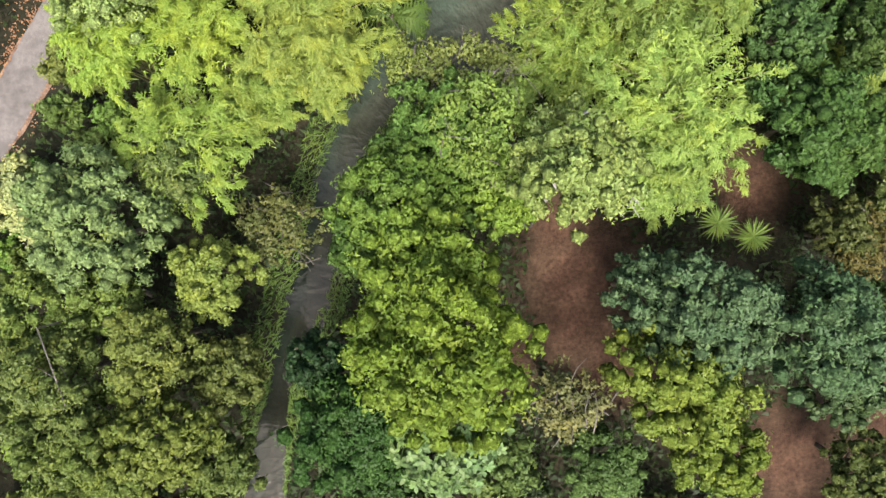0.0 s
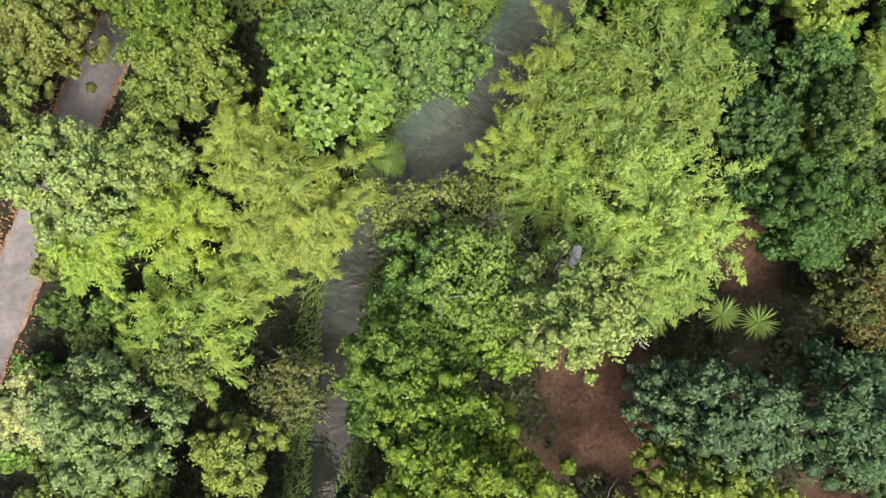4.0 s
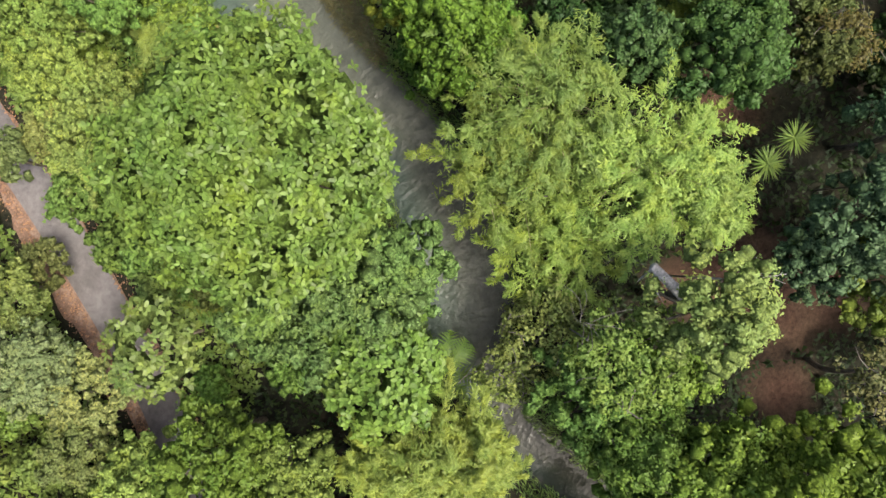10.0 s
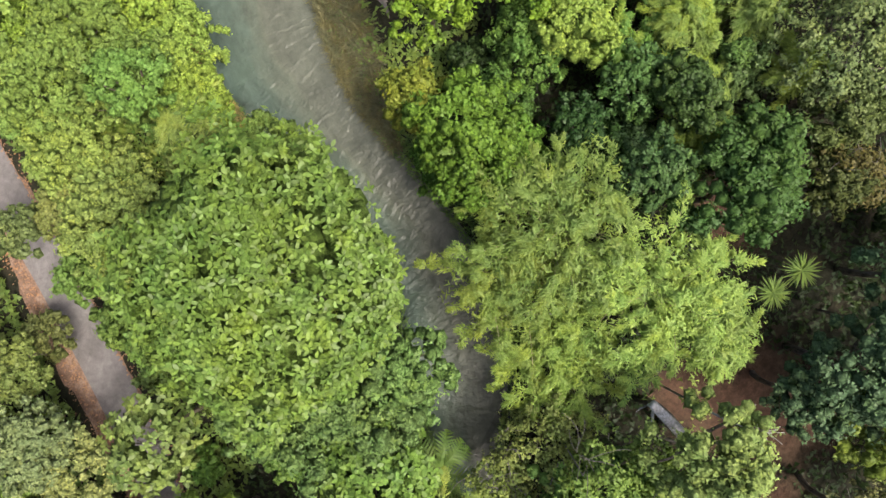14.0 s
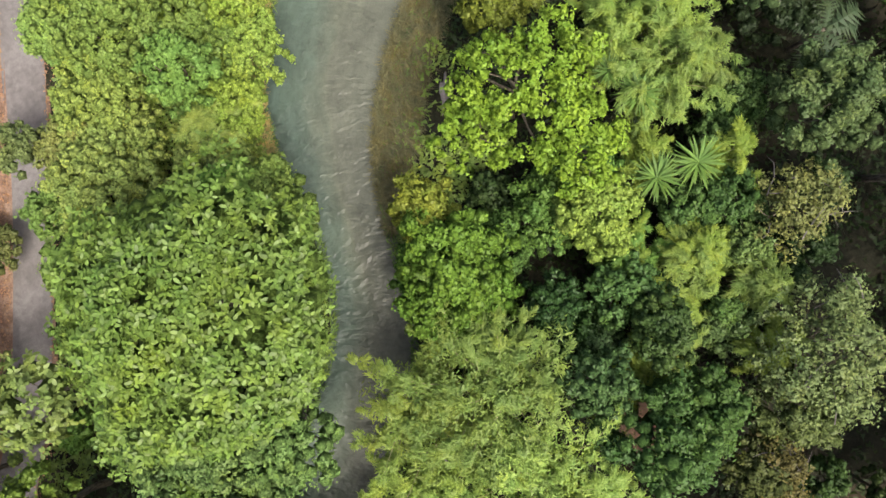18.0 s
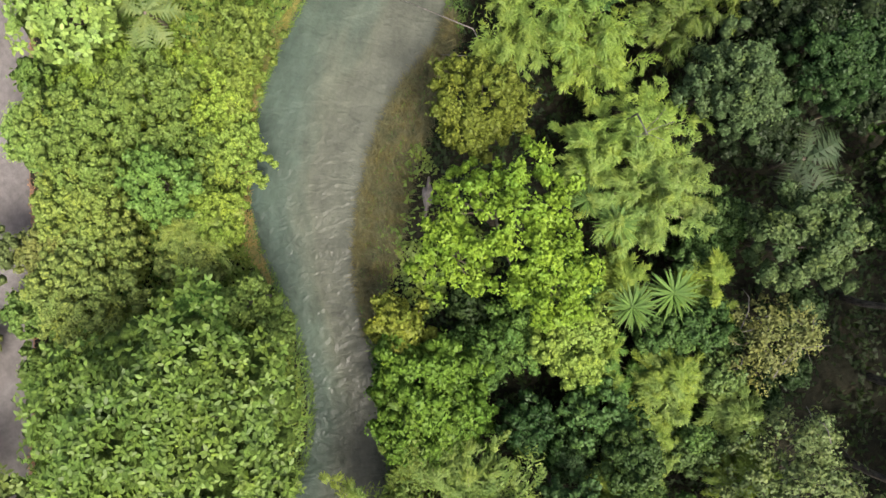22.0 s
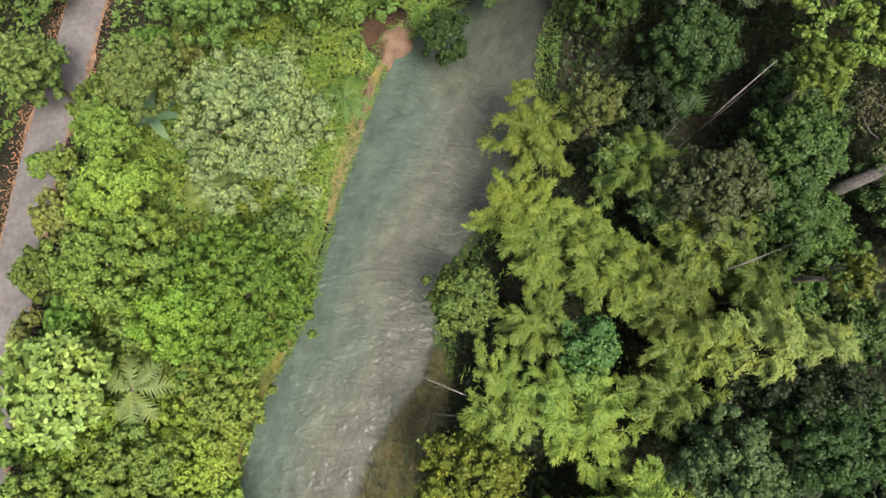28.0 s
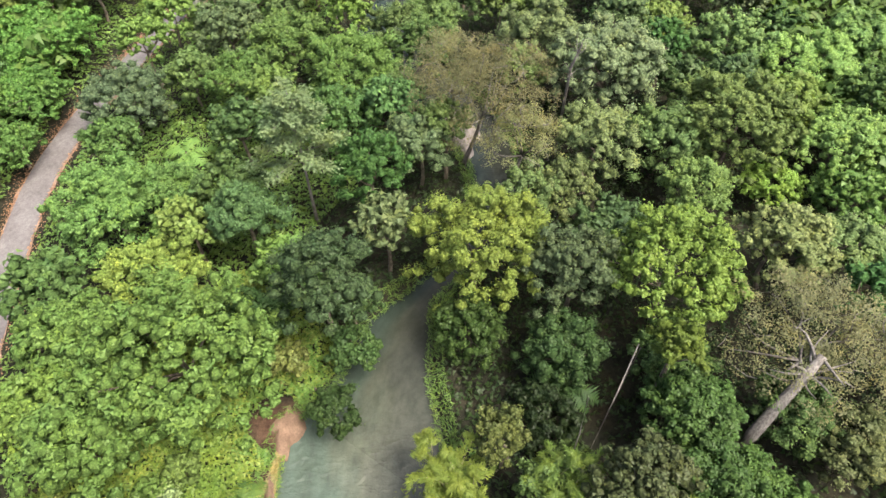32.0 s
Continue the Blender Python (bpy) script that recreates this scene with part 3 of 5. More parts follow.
def palm(root, rng, top, R, rgb):
    """A short stem with arching feathered fronds, each frond a part."""
    tube("stem", bent((0, 0, -0.3), (0, 0, top * 0.78), rng, 6, 0.03), np.linspace(0.22, 0.14, 6), bark_mat, root, 7)
    n = 9
    for k in range(n):
        a = k * 2.399963 + rng.normal(0, 0.15)
        out = np.array([math.cos(a), math.sin(a), 0])
        lift = rng.uniform(0.2, 1.0) * (1 - 0.5 * k / n)
        s = np.linspace(0, 1, 8)[:, None]
        ln = R * rng.uniform(0.85, 1.1)
        line = np.array([0, 0, top * 0.78]) + out * ln * (s - 0.12 * s ** 3) + np.array([0, 0, 1.0]) * ln * (lift * s - (0.35 + lift * 0.75) * s ** 2.2)
        m = 11
        q = np.linspace(0.05, 1.0, 2 * m + 1)
        at = np.stack([np.interp(q, s[:, 0], line[:, j]) for j in range(3)], 1)
        across = np.cross(out, [0, 0, 1.0])
        verts = list(at + across * 0.02) + list(at - across * 0.02)
        c = 2 * m + 1
        faces = [(i, i + 1, c + i + 1, c + i) for i in range(2 * m)]
        for i in range(0, 2 * m, 2):
            wide = 0.36 * ln * math.sin(min(1, q[i] * 1.02) * math.pi * 0.9 + 0.2) + 0.08
            for hand, b in ((1, 0), (-1, c)):
                tip = at[i] + unit(across * hand + out * rng.uniform(0.45, 0.75) + np.array([0, 0, rng.uniform(-0.5, -0.1)])) * wide * rng.uniform(0.85, 1.1)
                verts.append(tip)
                faces.append((b + i, b + i + 2, len(verts) - 1) if hand < 0 else (b + i + 2, b + i, len(verts) - 1))
        me = bpy.data.meshes.new("frond")
        me.from_pydata([tuple(v) for v in verts], [], faces)
        me.materials.append(frond_mat)
        foliage("frond", me, root, rgb, rng)


def spiky(root, rng, top, R, rgb):
    """A slim stem that ends in a star of long drooping leaves."""
    head = np.array([0, 0, top * 0.93])
    tube("stem", bent((0.2, 0.1, -0.3), head, rng, 6, 0.03), np.linspace(0.1, 0.06, 6), bark_mat, root, 6)
    n = 62
    turn = np.arange(n) * 2.399963 + rng.normal(0, 0.1, n)
    lift = np.linspace(0.9, -0.3, n)
    out = np.column_stack([np.cos(turn), np.sin(turn), np.zeros(n)])
    along = unit(out + np.array([0, 0, 1.0]) * lift[:, None])
    normal = np.array([0, 0, 1.0]) - out * lift[:, None] * 0.8 + rng.normal(0, 0.1, (n, 3))
    ln = R * rng.uniform(0.75, 1.1, n)
    foliage("leaf_star", leaves_mesh("leaf_star", head + along * ln[:, None] * 0.5, normal, along, ln, ln * 0.095, frond_mat, 0.3), root, rgb, rng)


def dense_dome(root, rng, top, R, rgb):
    broad(root, rng, top, R, rgb, 0.28, size=0.62, density=36, rise=0.7, core=0.75)


def banana(root, rng, top, R, rgb):
    """A soft stem with a few long paddle leaves, each a part."""
    tube("stem", bent((0, 0, -0.3), (0, 0, top * 0.6), rng, 5, 0.02), np.linspace(0.16, 0.1, 5), culm_mat, root, 7)
    for k in range(7):
        a = k * 2.399963
        out = np.array([math.cos(a), math.sin(a), 0])
        across = np.array([-out[1], out[0], 0])
        verts, faces = [], []
        for i in range(10):
            s = i / 9
            mid = np.array([0, 0, top * 0.6]) + out * R * s + np.array([0, 0, 1.0]) * R * (0.75 * s - 0.8 * s * s)
            half = R * 0.17 * math.sin(min(1, 0.12 + s * 0.9) * math.pi) ** 0.6
            for j in (-1, 0, 1):
                verts.append(mid + across * half * j + np.array([0, 0, 0.16 * abs(j) * half * 2]))
        for i in range(9):
            for j in range(2):
                b = i * 3 + j
                faces.append((b, b + 3, b + 4, b + 1))
        leaf = mesh_object("leaf", verts, faces, frond_mat, root, True)
        r, g, b = linear(rgb)
        leaf.color = (r * FOLIAGE, g * FOLIAGE, b * FOLIAGE, 1)


def layered(root, rng, top, R, rgb):
    """A tall slender tree with tiers of foliage and a bare lower trunk."""
    tube("trunk", bent((0, 0, -0.4), (0, 0, top * 0.97), rng, 9, 0.012), np.linspace(0.24, 0.04, 9), pale_bark_mat, root, 7)
    P, O = [], []
    for k in range(26):
        z = top * (0.5 + 0.5 * k / 26)
        a = k * 2.399963
        ln = R * (1.0 - 0.62 * k / 26) * rng.uniform(0.75, 1.1)
        e = np.array([math.cos(a) * ln, math.sin(a) * ln, z + 0.12 * ln])
        tube("limb", bent((0, 0, z), e, rng, 4, 0.05), (0.06, 0.05, 0.035, 0.015), pale_bark_mat, root, 4)
        m = 300
        q = rng.uniform(0.35, 1.08, m)[:, None]
        P.append(np.array([0, 0, z]) + (e - np.array([0, 0, z])) * q + rng.normal(size=(m, 3)) * np.array([0.42, 0.42, 0.25]))
        O.append(np.tile(unit(e - np.array([0, 0, z])), (m, 1)))
    P, O = np.concatenate(P), np.concatenate(O)
    n = len(P)
    ln = rng.uniform(0.28, 0.5, n)
    me = leaves_mesh("crown", P, np.array([0, 0, 1.0]) + rng.normal(size=(n, 3)) * 0.4, O + rng.normal(size=(n, 3)) * 0.7, ln, ln * 0.5, leaf_mat)
    foliage("crown", me, root, rgb, rng)


def plant(kind, x, y, top, R, rgb, leaf=0.0):
    """One tree, bamboo clump, palm or shrub, rooted on the ground."""
    k = len(placed)
    rng = np.random.default_rng(1000 + k)
    placed.append((x, y, R))
    w = float(wet(np.array([[x, y]]))[0])
    lean[0], lean[1] = np.zeros(2), top * 0.6
    if w > -0.6:
        lines = np.concatenate([left_line, right_line])
        foot = lines[np.argmin(np.hypot(lines[:, 0] - x, lines[:, 1] - y))]
        away = foot - np.array([x, y])
        away = away / max(float(np.hypot(*away)), 1e-6) * (1 if w > 0 else -1)
        foot = foot + away * 0.9
        lean[0] = np.array([x, y]) - foot
        x, y = (float(v) for v in foot)
    z = max(float(level(np.array([[x, y]]))[0]), -1.6)
    root = new(NAMES[kind])
    root.location = (x, y, z)
    top = top - z * 0.5
    tone = colour_word(rgb)
    where = "leaning over the stream" if w > -1.5 else "on the stream bank" if w > -7 else "in the forest"
    far = y > 82 or x > 80
    leaf = leaf or (0.37 if far else 0.32)
    if kind == "broad":
        fine = rng.uniform(0.85, 1.12)
        low = top < 9 and side_of(x, y) > 0
        broad(root, rng, top, R, rgb, leaf * fine * (0.9 if low else 1.0), size=0.5 if low else 0.0, rise=0.55 if low else 0.85)
        text, cat = f"{tone} leafy tree with a lobed crown {where}", "tree"
    elif kind == "lime":
        broad(root, rng, top, R, rgb, leaf * 1.1, size=0.62, density=30, core=0.6, fill=0.6)
        text, cat = f"bright yellow-green tree with tufted foliage and gaps {where}", "tree"
    elif kind == "shrub":
        broad(root, rng, top, R, rgb, leaf * 0.9, size=0.46, girth=0.07, rise=0.4)
        text, cat = f"{tone} low spreading shrub {where}", "shrub"
    elif kind == "sapling":
        broad(root, rng, top, R, rgb, leaf)
        text, cat = f"{tone} small understorey tree among taller ones {where}", "small tree"
    elif kind == "banana":
        banana(root, rng, top, R, rgb)
        text, cat = "blue-green banana plant with broad paddle leaves in the undergrowth", "banana plant"
    elif kind == "twiggy":
        broad(root, rng, top, R, rgb, leaf * 0.95, density=31, bare=16, core=0.4)
        text, cat = f"{tone} thin-leaved tree with bare twigs {where}", "tree"
    elif kind == "dry":
        broad(root, rng, top, R, rgb, leaf * 0.6, density=28, bare=36, core=0, wood_mat=pale_bark_mat, girth=0.28)
        text, cat = f"half-bare tree with {tone} leaves {where}", "tree"
    elif kind == "bigleaf":
        whorled(root, rng, top, R, rgb, 0.47, int(29 * R * R), glossy_leaf_mat, 0.5, 5, 0.46)
        text, cat = "large dome-shaped tree with big glossy green leaves by the stream", "tree"
    elif kind == "rosette":
        whorled(root, rng, top, R, rgb, 0.48, int(16 * R * R), glossy_leaf_mat, 0.55, 6, 0.55)
        text, cat = f"{tone} tree with large leaves in whorls {where}", "tree"
    elif kind in ("bamboo", "golden"):
        bamboo(root, rng, top, R, rgb, 1.2 if kind == "golden" else 1.0, x < 25)
        text, cat = f"{tone} feathery arching bamboo clump {where}", "bamboo"
    elif kind == "spiky":
        spiky(root, rng, top, R, rgb)
        text, cat = f"{tone} plant with stars of long narrow leaves {where}", "palm lily"
    elif kind == "dome":
        dense_dome(root, rng, top, R, rgb)
        text, cat = f"{tone} round-crowned tree with small dense leaves {where}", "tree"
    elif kind == "layered":
        layered(root, rng, top, R, rgb)
        text, cat = "tall slender tree with tiered grey-green foliage and pale trunk", "tree"
    else:
        palm(root, rng, top, R, rgb)
        text, cat = f"{tone} palm with arching feathered fronds {where}", "palm"
    lean[0] = np.zeros(2)
    return tagged(root, text, cat)


# ---- the trees one by one ----
plant("bamboo", -23.1, 14.0, 11.0, 4.2, (151, 179, 94))
plant("bamboo", -17.0, 14.1, 12.0, 3.7, (159, 182, 94))
plant("golden", -9.1, 15.2, 13.0, 5.1, (148, 164, 98))
plant("broad", -23.4, 1.4, 13.0, 4.8, (145, 167, 111))
plant("broad", -16.2, -2.5, 10.0, 3.3, (157, 171, 83))
plant("bamboo", -17.4, 6.8, 11.0, 5.7, (144, 170, 97))
plant("broad", -29.0, 3.0, 10.0, 3.1, (211, 214, 154))
plant("twiggy", -11.9, 1.1, 8.0, 3.2, (118, 120, 72))
plant("broad", -28.3, -5.2, 10.0, 4.3, (147, 168, 86))
plant("broad", -23.7, -4.6, 8.0, 2.8, (139, 160, 81))
plant("broad", -26.6, -9.9, 12.0, 4.5, (112, 127, 67))
plant("broad", -19.8, -7.3, 12.0, 3.4, (135, 144, 72))
plant("broad", -15.3, -9.3, 9.0, 3.0, (115, 123, 63))
plant("broad", -19.4, -13.3, 12.0, 4.2, (125, 136, 60))
plant("broad", -24.7, -14.9, 12.0, 4.5, (115, 132, 62))
plant("broad", -15.4, -16.1, 9.0, 2.8, (107, 122, 61))
plant("broad", -3.0, 2.4, 14.0, 4.3, (124, 156, 64))
plant("broad", -5.0, 0.3, 12.0, 3.0, (84, 116, 50))
plant("broad", -0.1, -6.0, 18.5, 6.3, (134, 158, 52))
plant("broad", -1.5, -1.5, 16.0, 4.1, (136, 163, 60))
plant("twiggy", 2.7, 6.7, 14.0, 4.2, (145, 171, 81))
plant("broad", 3.6, 2.9, 12.0, 3.0, (143, 174, 68))
plant("broad", -6.1, -13.1, 13.0, 4.4, (66, 100, 46))
plant("rosette", 0.2, -12.9, 13.0, 3.2, (116, 144, 94))
plant("broad", -8.8, -8.4, 10.0, 2.4, (51, 79, 47))
plant("broad", 3.8, -15.8, 10.0, 3.1, (106, 127, 67))
plant("twiggy", 8.3, -10.9, 11.0, 2.9, (149, 143, 92))
plant("broad", 11.4, -16.1, 9.0, 3.2, (92, 120, 64))
plant("broad", 17.3, -5.2, 14.0, 4.7, (98, 126, 94))
plant("broad", 16.1, -9.4, 13.0, 4.8, (137, 154, 60))
plant("broad", 14.1, -3.6, 11.0, 3.1, (100, 129, 98))
plant("broad", 24.9, -5.9, 14.0, 4.4, (85, 114, 83))
plant("broad", 28.1, -10.3, 10.0, 3.1, (83, 107, 72))
plant("broad", 24.5, 8.3, 12.0, 4.3, (75, 109, 52))
plant("broad", 23.1, 13.7, 11.0, 2.9, (81, 113, 64))
plant("broad", 28.9, 14.0, 11.0, 2.9, (77, 100, 50))
plant("twiggy", 30.2, -0.1, 8.0, 3.2, (122, 107, 56))
plant("broad", 18.7, -14.4, 11.0, 3.5, (122, 140, 49))
plant("broad", 30.8, -16.8, 8.0, 3.3, (100, 111, 57))
plant("broad", -14.3, 28.7, 14.0, 4.6, (113, 137, 49))
plant("broad", -2.1, 25.1, 12.5, 5.7, (122, 150, 87))
plant("broad", 2.4, 23.2, 11.0, 3.9, (122, 154, 86))
plant("rosette", -4.4, 21.1, 12.0, 4.2, (110, 138, 58))
plant("broad", -22.9, 17.7, 13.0, 4.8, (171, 191, 118))
plant("broad", -18.4, 18.6, 11.0, 3.5, (164, 182, 100))
plant("broad", -24.3, 29.2, 10.0, 4.0, (148, 152, 80))
plant("broad", -23.4, 34.3, 10.0, 3.6, (149, 160, 81))
plant("broad", -14.5, 24.6, 12.0, 4.2, (134, 151, 72))
plant("rosette", -9.2, 36.2, 11.0, 3.1, (120, 136, 72))
plant("shrub", -15.8, 41.4, 7.0, 3.8, (176, 178, 115))
plant("broad", -19.5, 34.5, 9.0, 3.7, (170, 191, 97))
plant("broad", -29.0, 24.5, 9.0, 3.6, (153, 170, 91))
plant("bamboo", 16.7, 17.7, 13.0, 7.2, (127, 150, 94))
plant("bamboo", 15.3, 9.5, 12.5, 7.6, (152, 178, 113))
plant("bamboo", 12.3, 18.4, 11.0, 5.9, (126, 143, 83))
plant("bamboo", 8.8, 13.3, 10.0, 5.2, (147, 171, 99))
plant("bamboo", 15.9, 5.0, 11.0, 4.3, (135, 159, 103))
plant("broad", 7.7, 4.2, 18.0, 3.9, (171, 189, 109))
plant("twiggy", 2.5, 10.8, 9.0, 4.7, (150, 158, 88))
plant("broad", 0.4, 6.2, 12.0, 5.4, (120, 157, 75))
plant("broad", 18.4, 24.9, 11.0, 3.9, (110, 145, 45))
plant("bigleaf", 5.0, 33.7, 17.5, 9.0, (114, 139, 60))
plant("broad", -4.6, 30.3, 11.0, 3.5, (119, 147, 83))
plant("shrub", 1.3, 51.1, 6.0, 2.6, (167, 167, 95))
plant("shrub", 5.0, 49.1, 5.0, 2.6, (136, 158, 83))
plant("broad", 13.9, 56.3, 7.0, 4.6, (143, 166, 81))
plant("broad", 13.0, 51.5, 6.0, 3.8, (139, 166, 81))
plant("shrub", 6.3, 52.8, 7.0, 3.8, (166, 184, 92))
plant("shrub", 4.0, 50.0, 6.0, 4.1, (173, 186, 97))
plant("broad", -1.6, 53.2, 7.0, 2.3, (121, 132, 83))
plant("broad", 12.2, 38.8, 10.5, 2.7, (138, 160, 78))
plant("shrub", -8.5, 49.2, 4.0, 2.2, (118, 118, 69))
plant("shrub", -15.2, 44.8, 8.0, 3.7, (149, 160, 115))
plant("broad", -11.3, 49.8, 6.0, 3.0, (143, 154, 85))
plant("broad", 19.8, 26.7, 11.0, 4.7, (116, 152, 50))
plant("broad", 20.6, 31.0, 9.0, 2.8, (152, 157, 56))
plant("broad", 19.9, 23.2, 9.0, 3.6, (105, 145, 46))
plant("broad", 24.3, 19.6, 8.0, 2.5, (65, 97, 51))
plant("broad", 28.9, 17.4, 9.0, 2.8, (91, 127, 68))
plant("bamboo", 29.7, 12.5, 9.0, 3.2, (130, 148, 101))
plant("broad", 27.4, 7.1, 10.5, 4.1, (79, 111, 51))
plant("broad", 34.3, 2.6, 9.0, 3.6, (105, 117, 66))
plant("broad", 29.2, 0.7, 8.0, 2.9, (96, 102, 55))
plant("broad", 25.6, 15.2, 6.0, 2.9, (75, 104, 67))
plant("broad", 8.8, 56.5, 8.0, 5.0, (145, 168, 82))
plant("broad", 12.1, 49.8, 8.5, 3.1, (129, 166, 79))
plant("shrub", 2.5, 46.6, 8.0, 4.6, (167, 182, 98))
plant("bamboo", 11.1, 45.9, 7.0, 2.8, (157, 175, 117))
plant("broad", 13.2, 46.2, 6.0, 3.0, (173, 196, 81))
plant("broad", 12.6, 36.4, 9.5, 2.5, (136, 158, 78))
plant("shrub", 16.5, 50.3, 4.0, 4.0, (173, 198, 92))
plant("lime", 31.3, 33.3, 14.0, 5.6, (150, 184, 54))
plant("lime", 31.7, 27.7, 13.0, 3.8, (150, 184, 54))
plant("broad", 30.4, 23.4, 10.0, 3.4, (165, 189, 84))
plant("lime", 26.7, 33.2, 11.0, 3.2, (150, 184, 54))
plant("broad", 17.8, 26.8, 6.0, 3.0, (91, 133, 47))
plant("broad", 25.1, 16.5, 6.0, 2.2, (66, 98, 47))
plant("broad", 24.0, 25.7, 6.0, 3.0, (96, 131, 62))
plant("broad", 34.8, 41.2, 9.5, 4.1, (135, 143, 51))
plant("bamboo", 41.1, 29.4, 12.0, 4.3, (133, 156, 110))
plant("bamboo", 40.1, 34.0, 10.0, 2.8, (137, 162, 106))
plant("bamboo", 34.0, 15.9, 9.0, 3.1, (132, 154, 109))
plant("bamboo", 37.4, 12.1, 9.0, 2.9, (130, 152, 108))
plant("bamboo", 31.3, 18.8, 8.0, 2.5, (101, 140, 87))
plant("twiggy", 37.6, 6.1, 12.0, 5.9, (136, 150, 98))
plant("broad", 47.8, 20.0, 12.0, 4.4, (104, 124, 78))
plant("twiggy", 42.5, 15.2, 10.0, 3.6, (146, 146, 88))
plant("palm", 53.0, 24.0, 6.5, 3.6, (72, 87, 64))
plant("broad", 33.5, 10.9, 7.0, 3.0, (94, 118, 67))
plant("broad", 44.5, 23.2, 6.0, 3.2, (80, 114, 56))
# very dark green: colour picked in shade, which it keeps
plant("broad", 51.8, 28.1, 8.0, 3.4, (48, 63, 38))
plant("rosette", 13.9, 64.7, 8.5, 4.2, (150, 174, 88))
plant("palm", 18.3, 61.4, 7.5, 3.0, (122, 135, 82))
plant("broad", 23.2, 57.1, 5.0, 3.1, (140, 158, 72))
plant("shrub", 16.0, 56.4, 4.5, 5.4, (172, 197, 79))
plant("shrub", 11.9, 60.2, 5.0, 4.4, (167, 195, 79))
plant("shrub", 20.0, 54.8, 3.5, 3.2, (164, 180, 78))
plant("broad", 6.1, 58.7, 7.0, 3.0, (156, 186, 98))
plant("bamboo", 39.8, 44.4, 9.0, 3.7, (130, 152, 100))
plant("bamboo", 44.7, 41.6, 10.0, 4.1, (126, 152, 100))
plant("bamboo", 43.7, 32.8, 11.0, 3.8, (139, 165, 108))
plant("bamboo", 38.4, 32.7, 10.0, 2.4, (141, 165, 116))
plant("bamboo", 39.5, 27.4, 10.0, 2.6, (140, 165, 119))
plant("bamboo", 43.4, 27.7, 10.0, 2.8, (111, 130, 92))
plant("broad", 49.9, 32.0, 12.0, 4.1, (92, 113, 74))
plant("bamboo", 50.7, 38.1, 11.0, 3.6, (108, 127, 83))
# the next three greens are also picked in shade and keep it
plant("broad", 58.4, 31.7, 11.0, 4.4, (50, 64, 37))
plant("broad", 56.3, 35.0, 10.0, 3.2, (47, 62, 37))
plant("broad", 58.1, 25.3, 10.0, 2.8, (43, 56, 33))
plant("broad", 28.7, 62.9, 8.0, 6.0, (117, 150, 57))
plant("broad", 23.8, 64.2, 8.0, 3.4, (153, 195, 73))
plant("broad", 21.9, 70.6, 9.0, 4.7, (146, 174, 81))
plant("broad", 42.3, 52.2, 8.0, 3.2, (119, 140, 72))
plant("broad", 47.4, 43.8, 10.0, 2.5, (90, 133, 71))
plant("bamboo", 45.3, 47.3, 10.0, 3.3, (117, 135, 85))
plant("bamboo", 48.6, 51.8, 10.0, 3.4, (113, 132, 80))
plant("bamboo", 51.8, 48.0, 11.0, 3.7, (111, 130, 78))
plant("bamboo", 55.1, 44.2, 11.0, 3.7, (101, 114, 73))
plant("bamboo", 54.2, 39.5, 12.0, 3.2, (126, 141, 91))
plant("bamboo", 57.4, 37.2, 14.0, 2.9, (145, 159, 125))
plant("bamboo", 44.1, 39.6, 9.0, 4.2, (147, 171, 106))
plant("broad", 63.1, 37.8, 15.0, 1.7, (108, 115, 37))
plant("broad", 56.9, 29.2, 12.0, 4.4, (60, 87, 46))
plant("bamboo", 59.7, 44.1, 12.0, 3.2, (104, 119, 76))
plant("dome", 37.1, 71.0, 14.0, 6.0, (170, 188, 132))
plant("broad", 27.5, 80.2, 8.0, 2.7, (141, 172, 77))
plant("broad", 25.4, 75.1, 9.0, 4.1, (163, 192, 83))
plant("shrub", 20.4, 82.8, 4.0, 1.3, (138, 166, 73))
plant("palm", 44.6, 72.3, 4.5, 2.8, (93, 120, 59))
plant("palm", 30.9, 72.3, 4.5, 2.9, (130, 143, 83))
plant("broad", 32.1, 81.8, 9.0, 3.8, (134, 148, 83))
plant("broad", 24.6, 88.5, 9.0, 2.9, (130, 148, 79))
plant("broad", 59.6, 58.0, 10.0, 2.4, (104, 108, 59))
plant("bamboo", 55.0, 59.6, 9.0, 5.0, (118, 132, 78))
plant("bamboo", 50.4, 55.0, 8.0, 4.2, (140, 156, 90))
plant("bamboo", 52.6, 51.1, 9.0, 3.2, (130, 147, 94))
plant("broad", 61.2, 47.4, 13.0, 3.9, (85, 92, 61))
plant("bamboo", 59.1, 52.4, 11.0, 3.2, (92, 112, 68))
plant("bamboo", 53.3, 45.6, 10.0, 3.4, (116, 133, 82))
plant("bamboo", 54.1, 41.9, 10.0, 2.9, (104, 116, 74))
plant("bamboo", 58.2, 45.2, 12.0, 2.9, (108, 125, 79))
plant("broad", 73.0, 49.6, 13.0, 2.5, (107, 123, 48))
plant("broad", 70.0, 46.2, 9.5, 3.8, (80, 109, 56))
plant("broad", 65.8, 42.8, 9.5, 3.7, (75, 104, 53))
plant("bamboo", 60.3, 40.1, 12.0, 2.8, (93, 110, 67))
plant("bamboo", 60.4, 34.4, 13.0, 2.1, (143, 159, 127))
plant("broad", 66.2, 56.7, 5.0, 3.6, (47, 62, 34))
plant("broad", 64.6, 32.3, 8.0, 2.6, (69, 94, 52))
plant("broad", 61.5, 77.4, 15.0, 5.1, (77, 96, 64))
plant("broad", 64.6, 91.1, 12.0, 4.2, (89, 120, 77))
